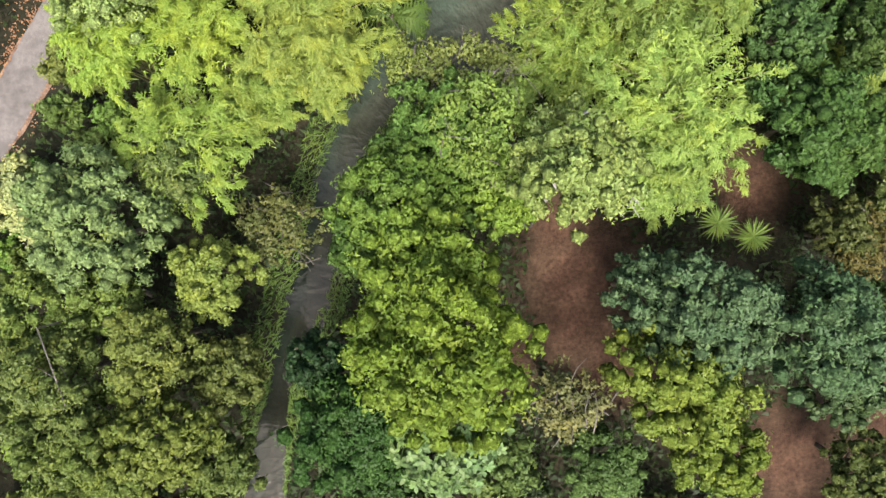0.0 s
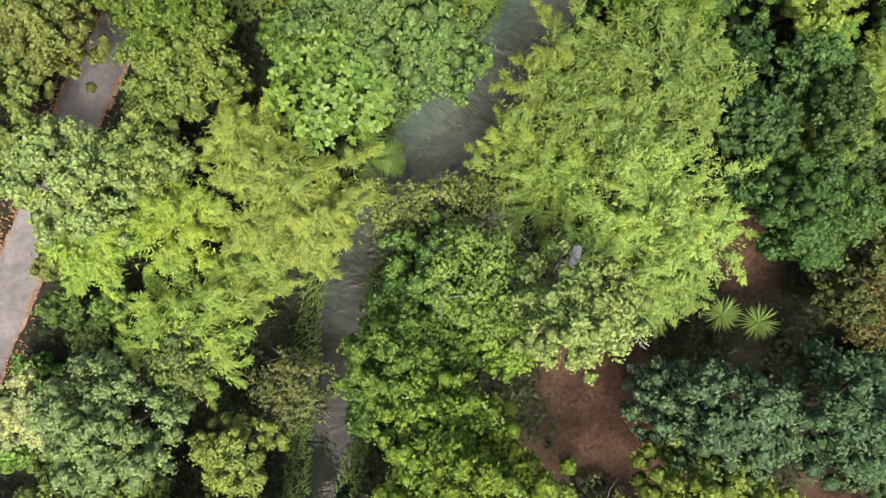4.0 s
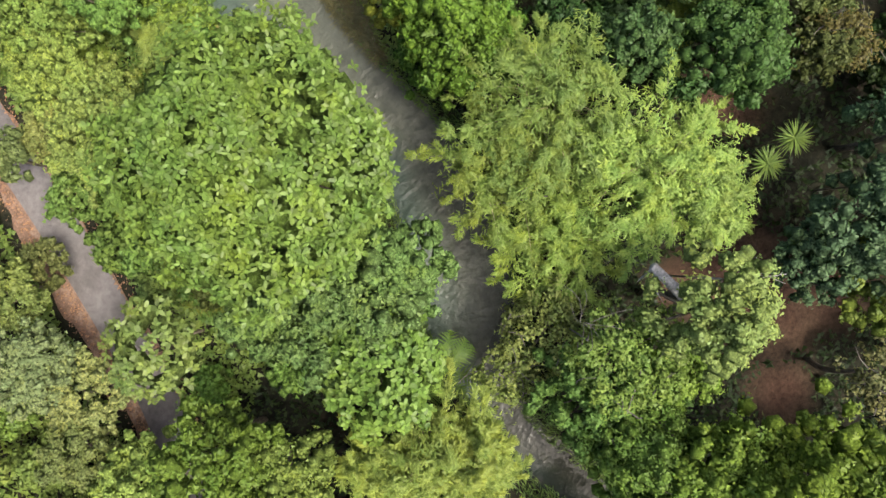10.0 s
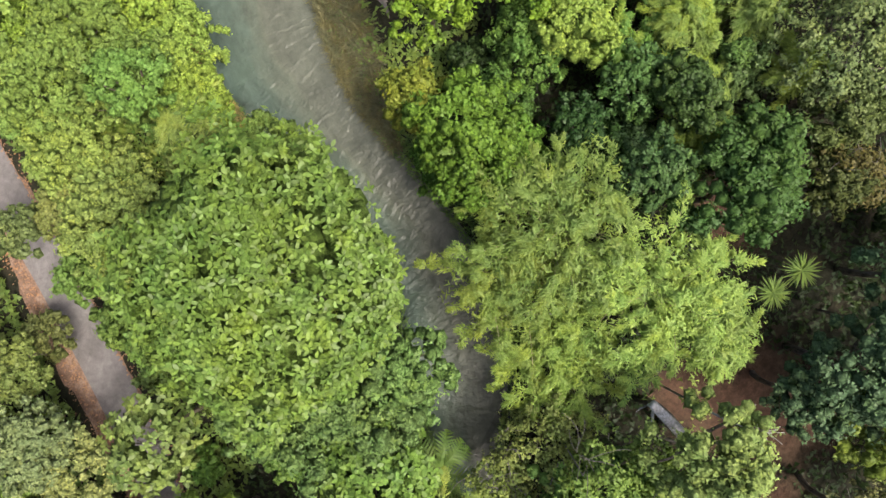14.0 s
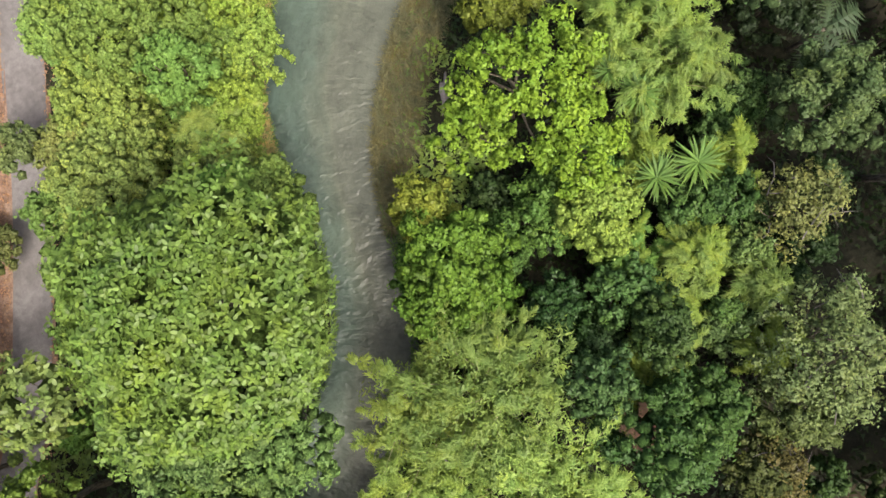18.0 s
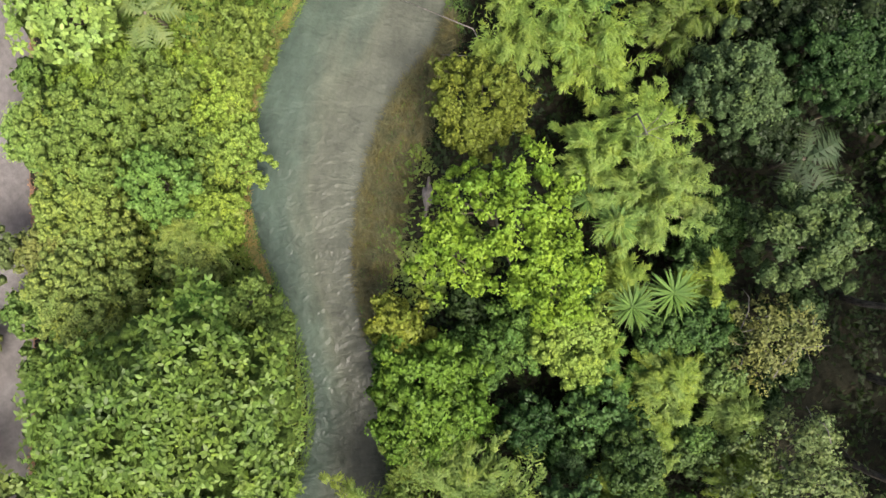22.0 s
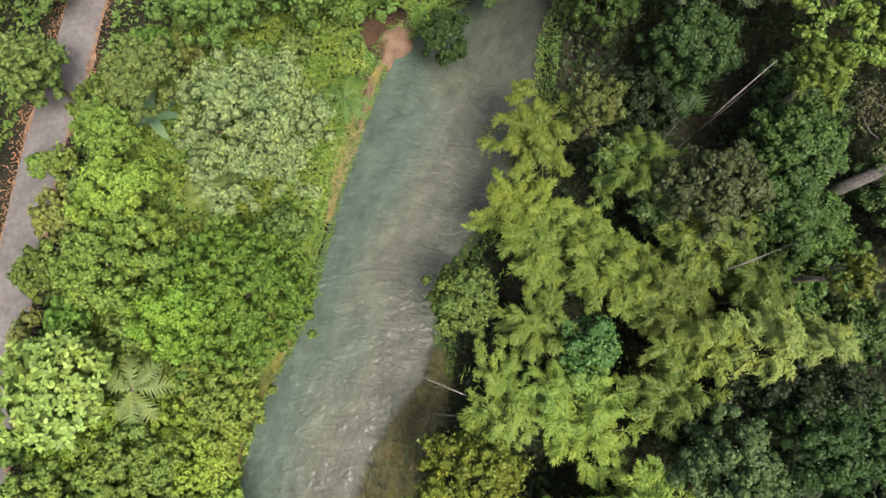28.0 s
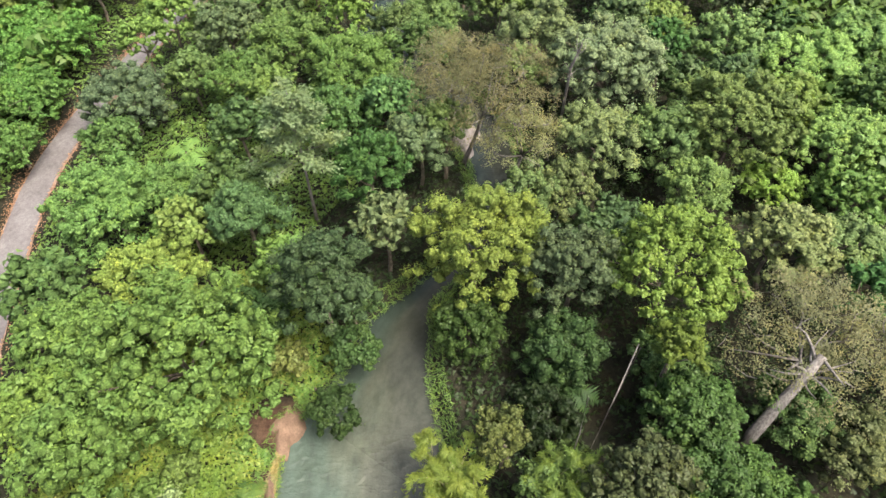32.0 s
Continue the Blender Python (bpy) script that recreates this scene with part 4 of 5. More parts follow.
plant("broad", 54.7, 94.8, 9.0, 5.2, (159, 179, 88))
plant("broad", 58.7, 106.8, 10.0, 6.6, (126, 165, 91))
plant("broad", 50.6, 84.5, 12.5, 9.0, (118, 148, 75))
plant("broad", 45.4, 93.4, 11.0, 5.3, (119, 150, 77))
plant("broad", 40.5, 86.0, 10.0, 4.9, (119, 150, 77))
plant("broad", 40.2, 90.7, 10.0, 4.1, (135, 163, 79))
plant("broad", 56.8, 83.5, 8.0, 4.2, (71, 101, 56))
plant("broad", 71.8, 121.4, 10.0, 6.1, (106, 124, 98))
plant("layered", 72.8, 90.5, 19.0, 5.1, (127, 144, 108))
plant("broad", 76.3, 84.2, 13.0, 4.4, (69, 106, 53))
plant("broad", 84.3, 83.8, 11.0, 4.5, (115, 133, 99))
plant("broad", 92.6, 99.8, 11.0, 7.4, (111, 142, 72))
plant("broad", 82.6, 111.8, 9.0, 4.8, (108, 140, 73))
plant("broad", 101.8, 95.6, 10.0, 5.0, (93, 120, 69))
plant("broad", 74.0, 144.0, 9.0, 8.0, (112, 161, 77))
plant("broad", 66.2, 135.5, 7.0, 4.5, (106, 153, 73))
plant("broad", 90.7, 122.4, 10.0, 5.7, (118, 135, 99))
plant("broad", 92.4, 111.9, 10.0, 6.2, (118, 146, 79))
plant("broad", 64.1, 103.2, 8.0, 4.4, (117, 152, 84))
plant("palm", 70.7, 109.7, 4.0, 4.2, (124, 161, 82))
plant("dry", 92.0, 79.8, 17.0, 8.2, (126, 115, 82))
plant("broad", 107.4, 71.5, 15.0, 7.6, (151, 165, 130))
plant("dry", 91.2, 73.9, 12.0, 5.1, (154, 149, 105))
plant("broad", 95.8, 67.0, 12.0, 5.1, (137, 149, 103))
plant("broad", 75.4, 70.0, 13.0, 7.0, (146, 160, 74))
plant("broad", 69.0, 67.0, 7.0, 3.9, (75, 97, 48))
plant("broad", 77.2, 61.1, 12.0, 4.7, (96, 110, 82))
plant("broad", 82.2, 52.7, 14.0, 6.6, (138, 164, 74))
plant("broad", 71.0, 57.9, 8.0, 4.4, (75, 100, 58))
plant("dry", 81.5, 39.9, 14.0, 7.6, (140, 132, 96))
plant("broad", 92.4, 44.9, 11.0, 5.0, (157, 165, 112))
plant("broad", 107.6, 55.1, 13.0, 7.8, (127, 144, 84))
plant("broad", 95.3, 54.6, 10.0, 4.2, (138, 165, 94))
plant("broad", 127.4, 50.7, 10.0, 8.2, (166, 204, 116))
plant("broad", 112.9, 43.5, 10.0, 5.9, (156, 190, 108))
plant("shrub", 104.6, 48.2, 6.0, 3.9, (151, 185, 80))
plant("broad", 102.2, 61.1, 10.0, 5.9, (116, 141, 88))
plant("broad", 75.8, 49.3, 8.0, 4.0, (91, 119, 68))
plant("palm", 68.9, 56.4, 4.0, 3.6, (59, 82, 45))
plant("broad", 85.8, 69.9, 9.0, 3.7, (115, 135, 85))
plant("broad", 88.7, 67.2, 9.0, 3.7, (124, 134, 88))
plant("broad", 97.7, 39.5, 9.0, 4.6, (132, 154, 99))
plant("broad", 76.5, 38.9, 8.0, 3.8, (97, 123, 71))
plant("broad", 55.2, 72.2, 4.5, 2.7, (65, 86, 46))
plant("broad", 60.8, 74.6, 5.5, 2.8, (76, 104, 58))
plant("broad", 64.6, 77.6, 7.0, 3.0, (84, 110, 66))
plant("spiky", 19.7, 1.3, 6.7, 1.5, (108, 130, 54))
plant("spiky", 22.1, 0.3, 6.9, 1.5, (108, 130, 54))
plant("spiky", 35.4, 22.8, 8.0, 2.2, (100, 132, 58))
plant("spiky", 38.4, 21.9, 8.0, 2.3, (100, 132, 58))
plant("spiky", 38.0, 28.4, 8.0, 2.0, (104, 136, 62))
plant("spiky", 37.1, 31.0, 8.0, 1.4, (90, 122, 54))
plant("spiky", 38.1, 29.3, 8.0, 1.4, (90, 122, 54))
plant("spiky", 20.9, -5.9, 6.5, 1.3, (87, 117, 70))
plant("broad", 67.6, 41.7, 8.0, 4.0, (92, 124, 60))
plant("broad", 68.0, 37.1, 7.0, 3.0, (84, 114, 56))
plant("broad", 62.3, 37.3, 8.0, 3.0, (96, 128, 62))
plant("broad", 65.8, 32.6, 8.0, 2.8, (83, 105, 52))
plant("broad", 71.2, 46.1, 9.0, 3.6, (84, 116, 58))
plant("broad", 76.3, 33.9, 8.0, 3.6, (120, 124, 84))
plant("broad", 59.1, 48.4, 9.0, 2.6, (110, 132, 80))
plant("broad", 59.0, 53.6, 8.0, 2.4, (104, 128, 72))
plant("broad", 73.9, 143.6, 8.0, 6.0, (112, 152, 78))
plant("broad", 65.7, 134.1, 7.0, 5.0, (106, 146, 74))
plant("broad", 59.1, 127.7, 6.0, 4.0, (110, 148, 76))
plant("broad", 29.3, 98.4, 6.0, 3.6, (122, 150, 82))
plant("broad", 24.5, 89.9, 6.0, 3.2, (126, 152, 84))
plant("broad", 137.5, 45.6, 10.0, 7.0, (141, 178, 106))
plant("broad", 125.6, 60.8, 11.0, 6.1, (141, 172, 108))
plant("broad", 112.3, 83.1, 12.0, 6.9, (137, 149, 107))
plant("broad", 93.1, 94.0, 8.0, 4.4, (104, 126, 75))
plant("palm", -3.8, 16.9, 5.0, 3.4, (92, 116, 52))
plant("banana", 30.0, 81.6, 3.0, 2.7, (112, 143, 106))
plant("twiggy", -2.4, 12.6, 7.0, 2.6, (153, 167, 90))
plant("dry", 94.6, 86.1, 15.0, 6.1, (135, 125, 90))
plant("broad", 87.4, 82.1, 12.0, 3.5, (101, 121, 66))
plant("broad", 103.7, 100.8, 11.0, 5.6, (107, 126, 76))
plant("broad", 106.5, 98.0, 11.0, 4.8, (124, 150, 89))
plant("golden", -7.4, 12.8, 11.5, 3.2, (148, 164, 98))
plant("bamboo", -13.3, 10.1, 10.0, 3.5, (134, 154, 89))
plant("golden", -10.6, 12.4, 10.5, 3.0, (148, 164, 98))
plant("broad", -18.1, 5.3, 10.0, 3.1, (118, 134, 76))
plant("bamboo", 30.5, 13.9, 9.0, 2.5, (136, 156, 88))
plant("bamboo", 35.1, 16.6, 10.0, 2.4, (136, 156, 88))
plant("bamboo", 26.7, 11.6, 9.0, 2.3, (130, 150, 84))
plant("broad", 39.3, 18.3, 8.0, 2.5, (79, 114, 57))
plant("bamboo", 35.3, 7.3, 9.0, 2.5, (128, 148, 84))
plant("broad", -19.8, 39.7, 8.0, 2.9, (136, 143, 87))
plant("golden", -11.6, 18.9, 11.0, 3.1, (148, 164, 98))
plant("dome", 10.3, 39.3, 11.5, 2.8, (128, 172, 78))
plant("shrub", 9.9, 43.9, 6.0, 2.8, (153, 166, 89))
plant("broad", 28.2, 25.5, 8.0, 3.4, (110, 148, 66))
plant("bamboo", 31.2, 20.3, 8.0, 2.5, (130, 154, 85))
plant("broad", 33.0, 26.2, 7.0, 2.6, (96, 138, 60))
plant("bamboo", 35.9, 24.4, 9.0, 2.3, (138, 158, 90))
plant("broad", 36.3, 19.3, 8.0, 2.5, (92, 126, 62))
plant("sapling", 31.3, 15.5, 7.0, 1.8, (96, 134, 68))
plant("sapling", 33.9, 11.6, 7.5, 1.7, (104, 138, 70))
plant("sapling", 38.2, 14.6, 8.0, 1.7, (118, 142, 78))
plant("sapling", 41.8, 22.6, 7.0, 1.9, (86, 116, 60))
plant("sapling", 40.6, 16.6, 6.5, 1.8, (72, 98, 52))
plant("sapling", 43.0, 11.2, 6.0, 2.0, (58, 80, 44))
plant("sapling", 40.2, 10.4, 6.0, 1.9, (64, 88, 48))
plant("sapling", 46.2, 14.6, 6.5, 2.2, (66, 88, 50))
# three tall trees added, mostly out of view, to shade the hollow's floor
plant("broad", 44.5, 0.6, 16.0, 4.5, (70, 94, 50))
plant("broad", 50.0, 4.5, 16.0, 4.6, (66, 90, 48))
plant("broad", 52.0, 11.5, 15.0, 3.8, (62, 84, 46))
plant("bamboo", 41.0, 20.8, 9.0, 2.3, (149, 171, 101))
plant("broad", 45.2, 24.2, 7.0, 2.2, (92, 122, 64))


# ---- forest that closes the place further off, and the undergrowth ----
def forest_fill():
    rng = np.random.default_rng(77)
    have = np.array(placed)
    greens = [(100, 132, 74), (84, 114, 66), (128, 152, 80), (108, 134, 90), (138, 156, 84)]
    axis = np.array([(0, -12), (2, 17), (17, 26), (41, 50)], float)
    pts = np.concatenate([rng.uniform((-45, -45), (90, 100), (5000, 2)), rng.uniform((0, 40), (190, 165), (4000, 2))])
    water, rd, off = wet(pts), read(road_field, pts), gap(pts, axis)
    ahead = (pts - axis[-1]) @ np.array([0.82, 0.57])
    across = np.abs((pts - axis[-1]) @ np.array([0.57, -0.82]))
    for (x, y), w, r, o, f, s in zip(pts, water, rd, off, ahead, across):
        if not (o < 46 or (0 < f < 128 and s < 34 + 0.75 * f)):
            continue
        close = o < 38
        size = rng.uniform(1.7, 3.0) if close else rng.uniform(3.4, 5.2)
        if w > -0.8 - 0.5 * size or r < (3.0 + 0.5 * size if close else 3.0 + 0.6 * size) or any(math.hypot(x - a, y - b) < c + 0.7 * size for a, b, c in BARE + HOLLOWS):
            continue
        if y > 88 and x < 110 and r < 8:
            continue
        if np.any(np.hypot(have[:, 0] - x, have[:, 1] - y) < (0.74 if close else 0.8) * have[:, 2] + 0.66 * size):
            continue
        top = rng.uniform(4.5, 7.5) if close else rng.uniform(8, 12)
        g = greens[rng.integers(len(greens))]
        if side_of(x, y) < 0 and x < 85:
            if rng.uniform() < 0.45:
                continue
            # greens scaled down to carry the shade between crowns on this side
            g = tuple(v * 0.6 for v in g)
        if close:
            top = rng.uniform(3.5, 6.0)
            if side_of(x, y) < 0 and rng.uniform() < 0.55:
                continue
            # the darker set beyond the stream has shade put into its leaf colour
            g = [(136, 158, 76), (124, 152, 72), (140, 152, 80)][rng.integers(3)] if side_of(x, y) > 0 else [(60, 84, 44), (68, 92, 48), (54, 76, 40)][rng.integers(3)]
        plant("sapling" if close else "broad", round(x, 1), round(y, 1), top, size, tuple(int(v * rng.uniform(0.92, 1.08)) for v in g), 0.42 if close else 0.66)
        have = np.array(placed)


def far_woods():
    """Canopy that goes on to the horizon, as one mass of coarse clumps."""
    rng = np.random.default_rng(9)
    p = np.concatenate([rng.uniform(-300, 380, (6500, 2)), rng.uniform((-80, -90), (210, 200), (9500, 2))])
    off = gap(p, np.array([(0, -12), (2, 17), (17, 26), (41, 50), (140, 118)], float))
    keep = (off > 48) & (wet(p) < -3) & (read(road_field, p) > 5.5) & (rng.uniform(size=len(p)) < np.clip(1.3 - off / 300, 0.25, 1))
    p, off = p[keep], off[keep]
    n = len(p)
    c = np.column_stack([p, 6.0 + 2.5 * wave(p, 9.0) + rng.normal(0, 1.0, n)])
    k = 18
    o = unit(rng.normal(size=(n * k, 3)) + np.array([0, 0, 0.5]))
    me = leaves_mesh("far_woods", np.repeat(c, k, 0) + o * rng.uniform(0.8, 2.8, (n * k, 1)), o + np.array([0, 0, 0.6]), rng.normal(size=(n * k, 3)), rng.uniform(1.0, 2.0, n * k), rng.uniform(0.7, 1.2, n * k), leaf_mat, sides=3)
    ob = new("far_woods", me)
    ob.color = (0.07, 0.12, 0.025, 1)
    tagged(ob, "distant green forest canopy all round", "forest", kind="stuff")


def undergrowth():
    """Low leaves over the forest floor, in plots."""
    rng = np.random.default_rng(5)
    step = 30.0
    axis = np.array([(0, -12), (2, 17), (17, 26), (41, 50), (120, 104)], float)
    for i in range(-2, 6):
        for j in range(-2, 6):
            x0, y0 = i * step, j * step
            if gap(np.array([(x0 + 15, y0 + 15)]), axis)[0] > 76:
                continue
            n = 16500 if gap(np.array([(x0 + 15, y0 + 15)]), axis)[0] < 40 else 8000
            if side_of(x0 + 15, y0 + 15) < 6:
                n = int(n * 0.45)
            p = rng.uniform((x0, y0), (x0 + step, y0 + step), (n, 2))
            w, r = wet(p), read(road_field, p)
            clear = np.min([np.hypot(p[:, 0] - a, p[:, 1] - b) / c for a, b, c in BARE], axis=0) + 0.12 * wave(p, 0.8, 2.0)
            thick = wave(p, 1.7, 1.0) + 0.5 * wave(p, 0.6, 4.0) + rng.normal(0, 0.35, n)
            keep = (w < -0.5) & (r > 3.1 + 0.5 * wave(p, 0.9, 5.0)) & (clear > 1.0) & (thick > -1.6)
            keep &= (np.min([np.hypot(p[:, 0] - a, p[:, 1] - b) / c for a, b, c in HOLLOWS], axis=0) > 1.0) | (rng.uniform(size=n) < 0.25)
            p, w = p[keep], w[keep]
            if len(p) < 50:
                continue
            tall = np.clip(0.5 + 1.1 * (wave(p, 1.5, 3.0) + 0.5), 0.15, 2.6) * np.clip((-w - 0.3) / 2.5, 0.25, 1)
            m = len(p)
            z = level(p) + tall * rng.uniform(0.5, 1, m)
            ln = rng.uniform(0.3, 0.7, m)
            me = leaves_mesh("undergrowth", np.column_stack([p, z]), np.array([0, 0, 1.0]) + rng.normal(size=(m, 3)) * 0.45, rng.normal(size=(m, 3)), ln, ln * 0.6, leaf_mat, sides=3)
            # the far side's dark green carries the shade under its trees
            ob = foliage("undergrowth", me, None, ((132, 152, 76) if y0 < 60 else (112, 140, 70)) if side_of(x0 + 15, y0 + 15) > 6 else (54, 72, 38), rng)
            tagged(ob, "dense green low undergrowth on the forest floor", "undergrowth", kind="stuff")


def creepers():
    """Climbers that cover the low bushes between the stream and the road."""
    rng = np.random.default_rng(31)
    p = rng.uniform((-8, 26), (62, 92), (240000, 2))
    p = p[np.abs((p - np.array([22.0, 55.0])) @ np.array([-0.7, 0.71])) < 26]
    p = p[np.abs(read(left_field, p)) < 19]
    w, r = wet(p), read(road_field, p)
    keep = (w < -0.2) & (r > 3.4 + 0.6 * wave(p, 0.9, 5.0)) & (np.abs(read(left_field, p)) < np.abs(read(right_field, p)))
    for x, y, size in BARE:
        keep &= np.hypot(p[:, 0] - x, p[:, 1] - y) > size
    p, w, r = p[keep], w[keep], r[keep]
    n = len(p)
    rise = np.clip(np.minimum(-w, r - 3.0) / 2.2, 0.12, 1)
    z = level(p) + rise * (2.1 + 1.1 * wave(p, 2.3, 1.0) + 0.5 * wave(p, 0.8, 2.0)) * rng.uniform(0.72, 1.0, n)
    ln = rng.uniform(0.24, 0.46, n)
    tone = wave(p, 4.0, 6.0) + 0.5 * wave(p, 1.6, 2.5) + rng.normal(0, 0.25, n)
    for rgb, part_of in (((138, 162, 72), tone < -0.15), ((150, 163, 78), (tone >= -0.15) & (tone < 0.35)), ((122, 156, 76), tone >= 0.35)):
        k = part_of
        me = leaves_mesh("creepers", np.column_stack([p, z])[k], np.array([0, 0, 1.0]) + rng.normal(size=(k.sum(), 3)) * 0.5, rng.normal(size=(k.sum(), 3)), ln[k], ln[k] * 0.75, leaf_mat, sides=3)
        tagged(foliage("creepers", me, None, rgb, rng), "light green climbers covering bushes between road and stream", "creepers", kind="stuff")


forest_fill()
creepers()
far_woods()
undergrowth()


# ---- banks: dry reeds, rank grass, dead wood ----
def bank_strip(name, line, start, end, width, count, length, rgb, label, category, inward, droop):
    """Long dry blades along a stretch of the bank, leaning to the water."""
    rng = np.random.default_rng(len(name) + count)
    i0 = int(np.argmin(np.hypot(*(line - np.array(start)).T)))
    i1 = int(np.argmin(np.hypot(*(line - np.array(end)).T)))
    seg = line[min(i0, i1):max(i0, i1) + 1]
    q = rng.uniform(0, len(seg) - 1.001, count)
    k = q.astype(int)
    f = (q - k)[:, None]
    at = seg[k] * (1 - f) + seg[k + 1] * f
    d = unit(np.gradient(seg, axis=0))[k]
    out = np.stack([d[:, 1], -d[:, 0]], 1) * inward
    taper = np.clip(np.minimum(q, len(seg) - 1 - q) / 3.0, 0.1, 1)
    p = at + out * (rng.uniform(-0.5, 1, count) * width * taper)[:, None]
    z = np.maximum(level(p), -1.0) + rng.uniform(0.1, 0.6, count)
    along = np.column_stack([-out * 0.5 + d * rng.normal(0.6, 0.7, count)[:, None], np.full(count, -droop)]) + rng.normal(0, 0.4, (count, 3))
    normal = np.array([0, 0, 1.0]) + rng.normal(0, 0.4, (count, 3))
    ln = length * rng.uniform(0.6, 1.3, count)
    ob = foliage(name, leaves_mesh(name, np.column_stack([p, z]), normal, along, ln, rng.uniform(0.05, 0.12, count), frond_mat), None, rgb, rng)
    tagged(ob, label, category, kind="stuff")


bank_strip("reed_bed", right_line, (17.0, 31.0), (38.5, 50.5), 2.6, 11000, 2.2, (122, 110, 82), "brown dry reeds lying down the stream bank", "reeds", 1, 0.35)
bank_strip("dry_grass", left_line, (13.0, 40.0), (20.0, 53.0), 1.2, 2600, 0.8, (186, 158, 104), "straw-coloured dry grass on the stream's edge", "grass", -1, 0.5)
bank_strip("dry_grass", left_line, (38.0, 65.5), (51.0, 75.5), 0.9, 2200, 0.7, (168, 146, 104), "straw-coloured dry grass on the stream's edge", "grass", -1, 0.5)
bank_strip("dry_grass", left_line, (21.0, 54.0), (30.0, 59.5), 0.8, 1200, 0.7, (150, 140, 84), "straw-coloured dry grass on the stream's edge", "grass", -1, 0.5)


for bank, inward in ((left_line, -1), (right_line, 1)):
    bank_strip("bank_grass", bank, (-15.0, -20.0), (105.0, 95.0), 1.3, 11000, 0.75, (112, 138, 70), "green grass and creepers overhanging the stream's edge", "grass", inward, 0.4)


def dead_stem(name, points, radii, label, category, mat=pale_bark_mat, sides=8, forks=0, reach=1.0):
    """A bare stem with a few broken side branches."""
    rng = np.random.default_rng(len(points) * 7 + int(abs(points[0][0]) * 10))
    root = new(name)
    root.location = points[0]
    local = np.array(points, float) - np.array(points[0], float)
    trunk = tube("trunk", local, radii, mat, root, sides)
    for k in range(forks):
        b = local[-1] * rng.uniform(0.75, 1.0)
        e = b + unit(rng.normal(size=3) * np.array([1, 1, 0.6]) + np.array([0, 0, 0.35])) * rng.uniform(1.2, 3.2) * reach
        tube("branch", bent(b, e, rng, 5, 0.1), np.linspace(radii[-1] * 0.5, 0.02, 5), mat, trunk, 5)
    tagged(root, label, category)


dead_stem("dead_tree", [(6.9, 1.2, -0.5), (8.0, 4.9, 11.2), (9.0, 8.0, 12.2)], (0.42, 0.4, 0.3), "broken pale dead trunk standing among bamboo", "dead tree", silver_mat, forks=3)
dead_stem("leaning_trunk", [(71.6, 41.6, -0.5), (72.7, 41.3, 4.5), (78.3, 39.8, 11.0)], (0.6, 0.52, 0.34), "pale leaning trunk with bare forked limbs", "tree trunk", forks=12, reach=1.5)
dead_stem("bare_culm", [(11.9, 14.0, -0.5), (11.1, 15.3, 7.5), (8.4, 19.8, 6.2)], (0.07, 0.06, 0.03), "bare pale bamboo culm hanging over the stream", "bamboo culm", forks=0)
dead_stem("bare_culm", [(38.9, 45.0, -0.5), (38.0, 46.5, 5.0), (34.9, 51.6, 4.5)], (0.07, 0.06, 0.03), "bare pale bamboo culm hanging over the stream", "bamboo culm", forks=0)
dead_stem("bare_culm", [(38.5, 43.8, -0.5), (37.2, 44.9, 4.0), (35.1, 46.7, 3.5)], (0.06, 0.05, 0.03), "bare pale bamboo culm hanging over the stream", "bamboo culm", forks=0)
dead_stem("bare_culm", [(57.8, 42.6, -0.5), (59.3, 42.2, 11.0), (62.2, 41.5, 12.0)], (0.06, 0.06, 0.04), "bare pale culm among dark bamboo", "bamboo culm", forks=0)
dead_stem("bare_culm", [(64.8, 51.9, -0.5), (66.9, 52.0, 10.0), (71.1, 52.3, 11.0)], (0.06, 0.06, 0.04), "bare pale culm among dark bamboo", "bamboo culm", forks=0)
dead_stem("bare_culm", [(62.0, 52.7, -0.5), (62.9, 53.0, 8.0), (64.6, 53.6, 11.0)], (0.06, 0.06, 0.04), "bare pale culm among dark bamboo", "bamboo culm", forks=0)
dead_stem("bare_culm", [(68.4, 52.1, -0.5), (69.3, 52.1, 4.0), (72.3, 52.1, 9.0)], (0.06, 0.06, 0.04), "bare pale culm among dark trees", "bamboo culm", forks=0)
dead_stem("bare_branches", [(9.6, 3.4, -0.5), (10.2, 3.0, 12.5), (10.9, 2.4, 15.4)], (0.09, 0.07, 0.04), "silver-grey bare twigs at the edge of a crown", "dead branches", silver_mat, forks=16, reach=0.45)
dead_stem("bare_branches", [(3.0, 10.1, -0.5), (3.1, 10.2, 13.0), (4.1, 10.8, 14.5)], (0.07, 0.055, 0.03), "grey bare twigs rising above a tree crown", "dead branches", forks=9)
dead_stem("bare_branches", [(-26.2, -5.1, -0.5), (-26.0, -5.6, 11.0), (-23.9, -10.5, 11.5)], (0.06, 0.05, 0.03), "grey bare branch above olive tree crowns", "dead branches", forks=5)
dead_stem("bare_branches", [(42.9, 34.4, -0.5), (42.7, 34.1, 10.0), (41.9, 32.6, 11.5)], (0.08, 0.07, 0.04), "grey bare twigs rising above bamboo", "dead branches", forks=4)
dead_stem("bare_branches", [(98.3, 72.7, -0.5), (98.2, 72.6, 14.0), (96.8, 71.3, 18.0)], (0.2, 0.16, 0.1), "pale forked limbs of a half-bare tree", "dead branches", forks=8)


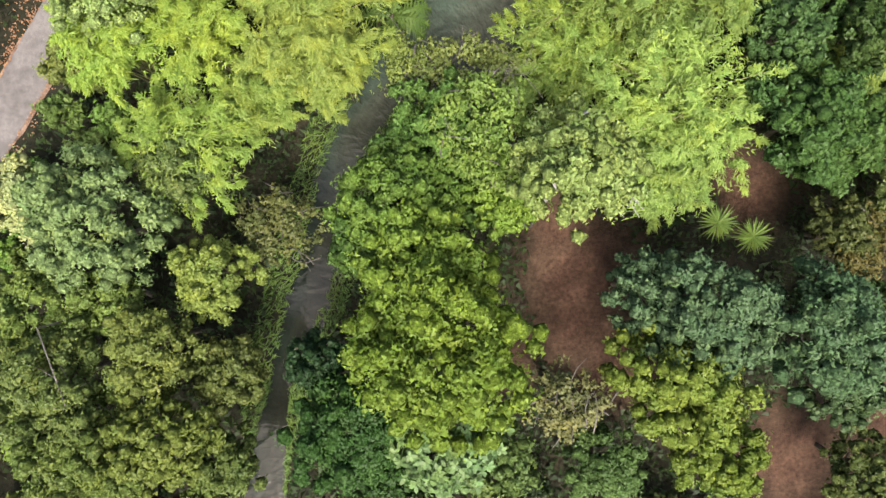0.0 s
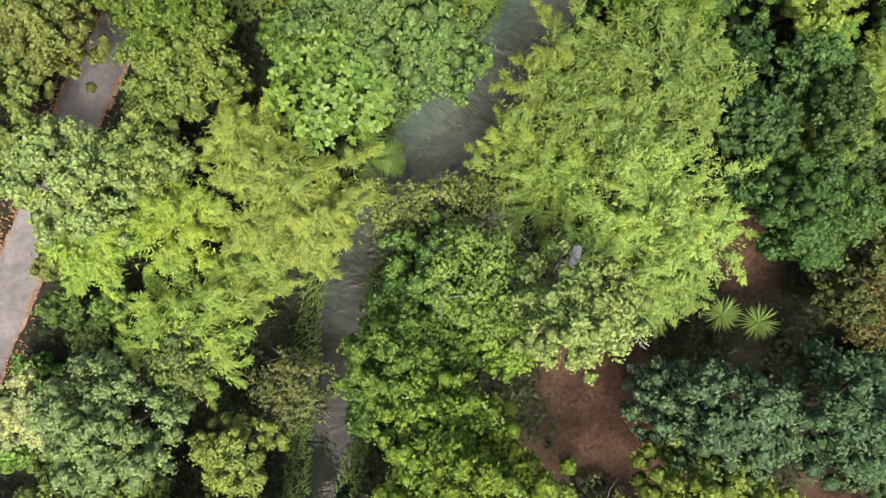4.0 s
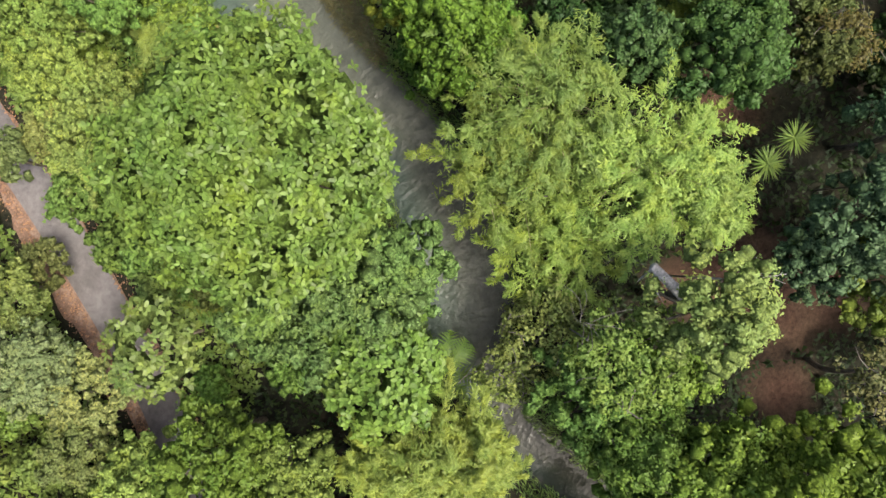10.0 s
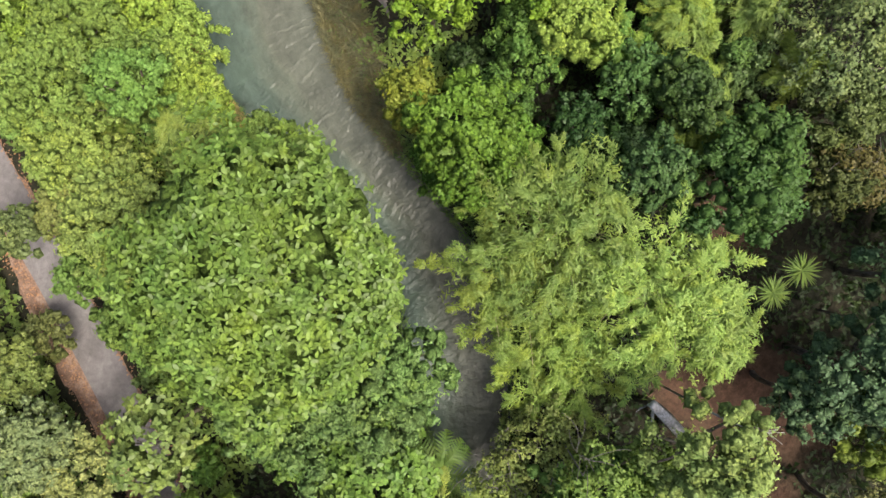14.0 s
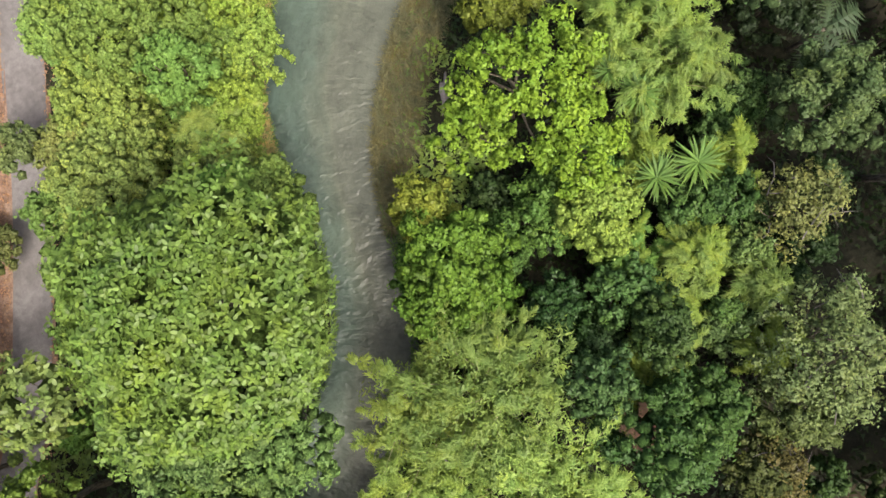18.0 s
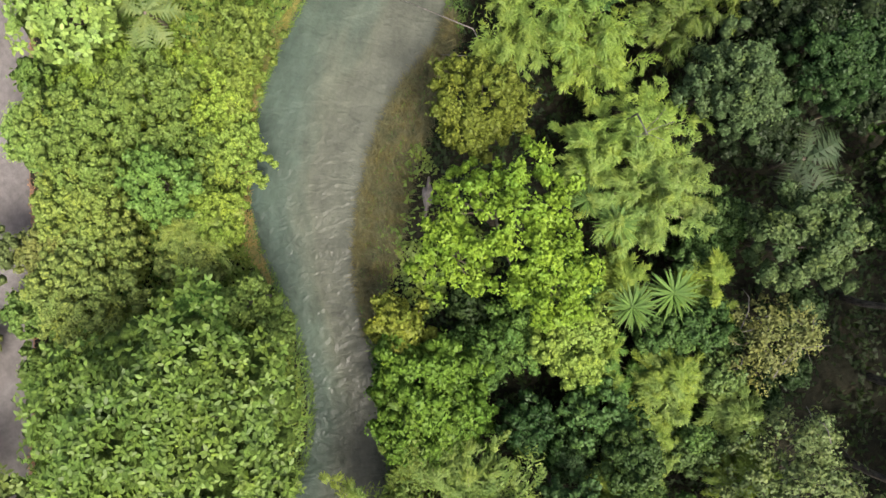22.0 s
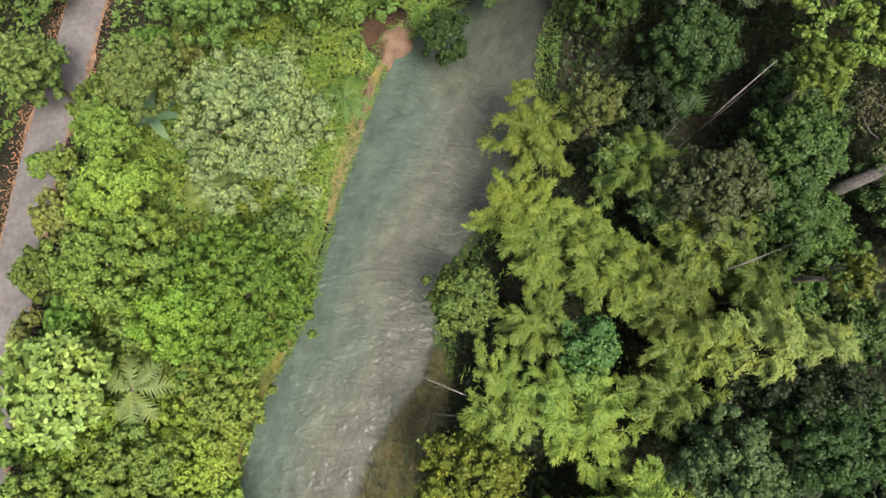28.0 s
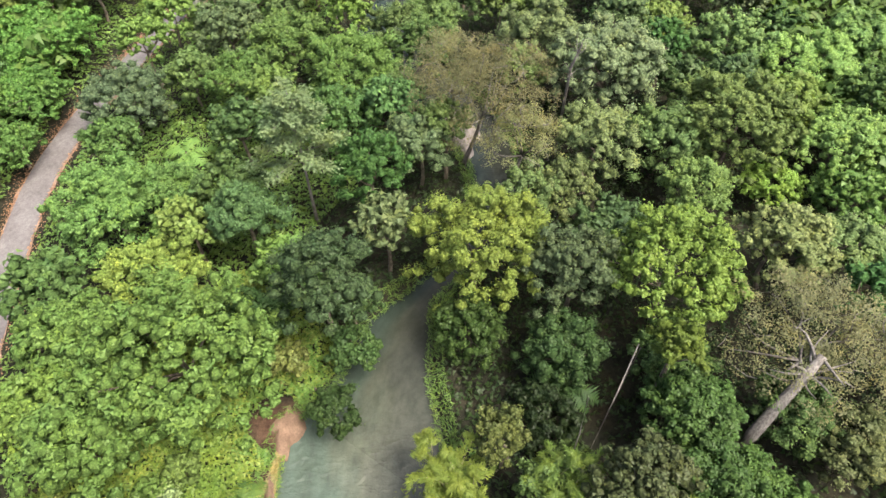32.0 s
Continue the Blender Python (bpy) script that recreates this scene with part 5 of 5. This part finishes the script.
def earth_patch(name, centre, size, mat, label, category, lift):
    """A low uneven bare patch, thick at its middle."""
    rng = np.random.default_rng(int(centre[0] * 7))
    rings, n = 6, 26
    verts, faces = [(centre[0], centre[1], lift)], []
    wob = 1 + 0.22 * np.sin(np.arange(n) * 0.9 + centre[0]) + 0.1 * rng.normal(size=n)
    for i in range(1, rings + 1):
        s = i / rings
        for j in range(n):
            a = j / n * 2 * math.pi
            ex, ey = math.cos(a) * size[0] * s * wob[j], math.sin(a) * size[1] * s * wob[j]
            c, d = math.cos(size[2]), math.sin(size[2])
            verts.append((centre[0] + ex * c - ey * d, centre[1] + ex * d + ey * c, lift - (lift + 1.3) * s ** 3 + rng.normal(0, 0.03)))
    for j in range(n):
        faces.append((0, 1 + j, 1 + (j + 1) % n))
        for i in range(rings - 1):
            b = 1 + i * n
            faces.append((b + j, b + n + j, b + n + (j + 1) % n, b + (j + 1) % n))
    tagged(mesh_object(name, verts, faces, mat, None, True), label, category, kind="structure")


def make_clay():
    m = Mat("orange_clay")
    a, b = m.noise(1.1, 5.0, 0.65), m.noise(9.0, 5.0, 0.7)
    color = m.ramp(a, (0.3, (0.1, 0.064, 0.044)), (0.7, (0.19, 0.128, 0.088)))
    color = m.mix(color, m.grey(b, (0.3, 0.65), (0.7, 1.25)), 1.0, "MULTIPLY")
    return m.done(color, 0.95, m.bump(b, 0.7, 0.06), 0.15)


def make_silt():
    m = Mat("grey_silt")
    a, b = m.noise(1.4, 5.0, 0.65), m.noise(12.0, 4.0, 0.7)
    color = m.ramp(a, (0.3, (0.13, 0.115, 0.105)), (0.7, (0.24, 0.21, 0.195)))
    color = m.mix(color, m.grey(b, (0.3, 0.75), (0.7, 1.2)), 1.0, "MULTIPLY")
    return m.done(color, 0.9, m.bump(b, 0.5, 0.04), 0.2)


clay_mat, silt_mat = make_clay(), make_silt()
earth_patch("earth_bank", (52.2, 76.2), (2.9, 1.7, 0.5), clay_mat, "orange bare clay of the stream bank", "bank", 0.3)
earth_patch("earth_bank", (46.6, 72.7), (3.2, 0.5, 0.75), clay_mat, "orange bare clay of the stream bank", "bank", 0.2)
earth_patch("silt_ledge", (27.9, 38.3), (2.6, 0.7, 0.9), silt_mat, "pale grey silt ledge between reeds and trees", "bank", 0.35)
earth_patch("silt_bar", (97.0, 86.5), (5.0, 2.6, 0.9), silt_mat, "dry sandy bar beside the far stream bend", "bank", 0.3)


def fallen_leaves():
    """Reddish leaf litter along both verges."""
    rng = np.random.default_rng(31)
    seg = road_line[(road_line[:, 1] > -5) & (road_line[:, 1] < 145)]
    n = 9000
    k = rng.integers(0, len(seg) - 1, n)
    f = rng.uniform(size=(n, 1))
    at = seg[k] * (1 - f) + seg[k + 1] * f
    d = unit(seg[k + 1] - seg[k])
    out = np.stack([d[:, 1], -d[:, 0]], 1)
    off = np.where(rng.uniform(size=n) < 0.65, -1.0, 1.0) * (1.7 + np.abs(rng.normal(0, 0.75, n)))
    p = at + out * off[:, None]
    ln = rng.uniform(0.12, 0.3, n)
    me = leaves_mesh("fallen_leaves", np.column_stack([p, np.full(n, 0.19)]), np.array([0, 0, 1.0]) + rng.normal(0, 0.25, (n, 3)), rng.normal(size=(n, 3)), ln, ln * 0.6, frond_mat, sides=3)
    ob = new("fallen_leaves", me)
    ob.color = (0.25, 0.14, 0.085, 1)
    tagged(ob, "reddish-brown fallen leaves along the road's verges", "fallen leaves", kind="stuff")


fallen_leaves()
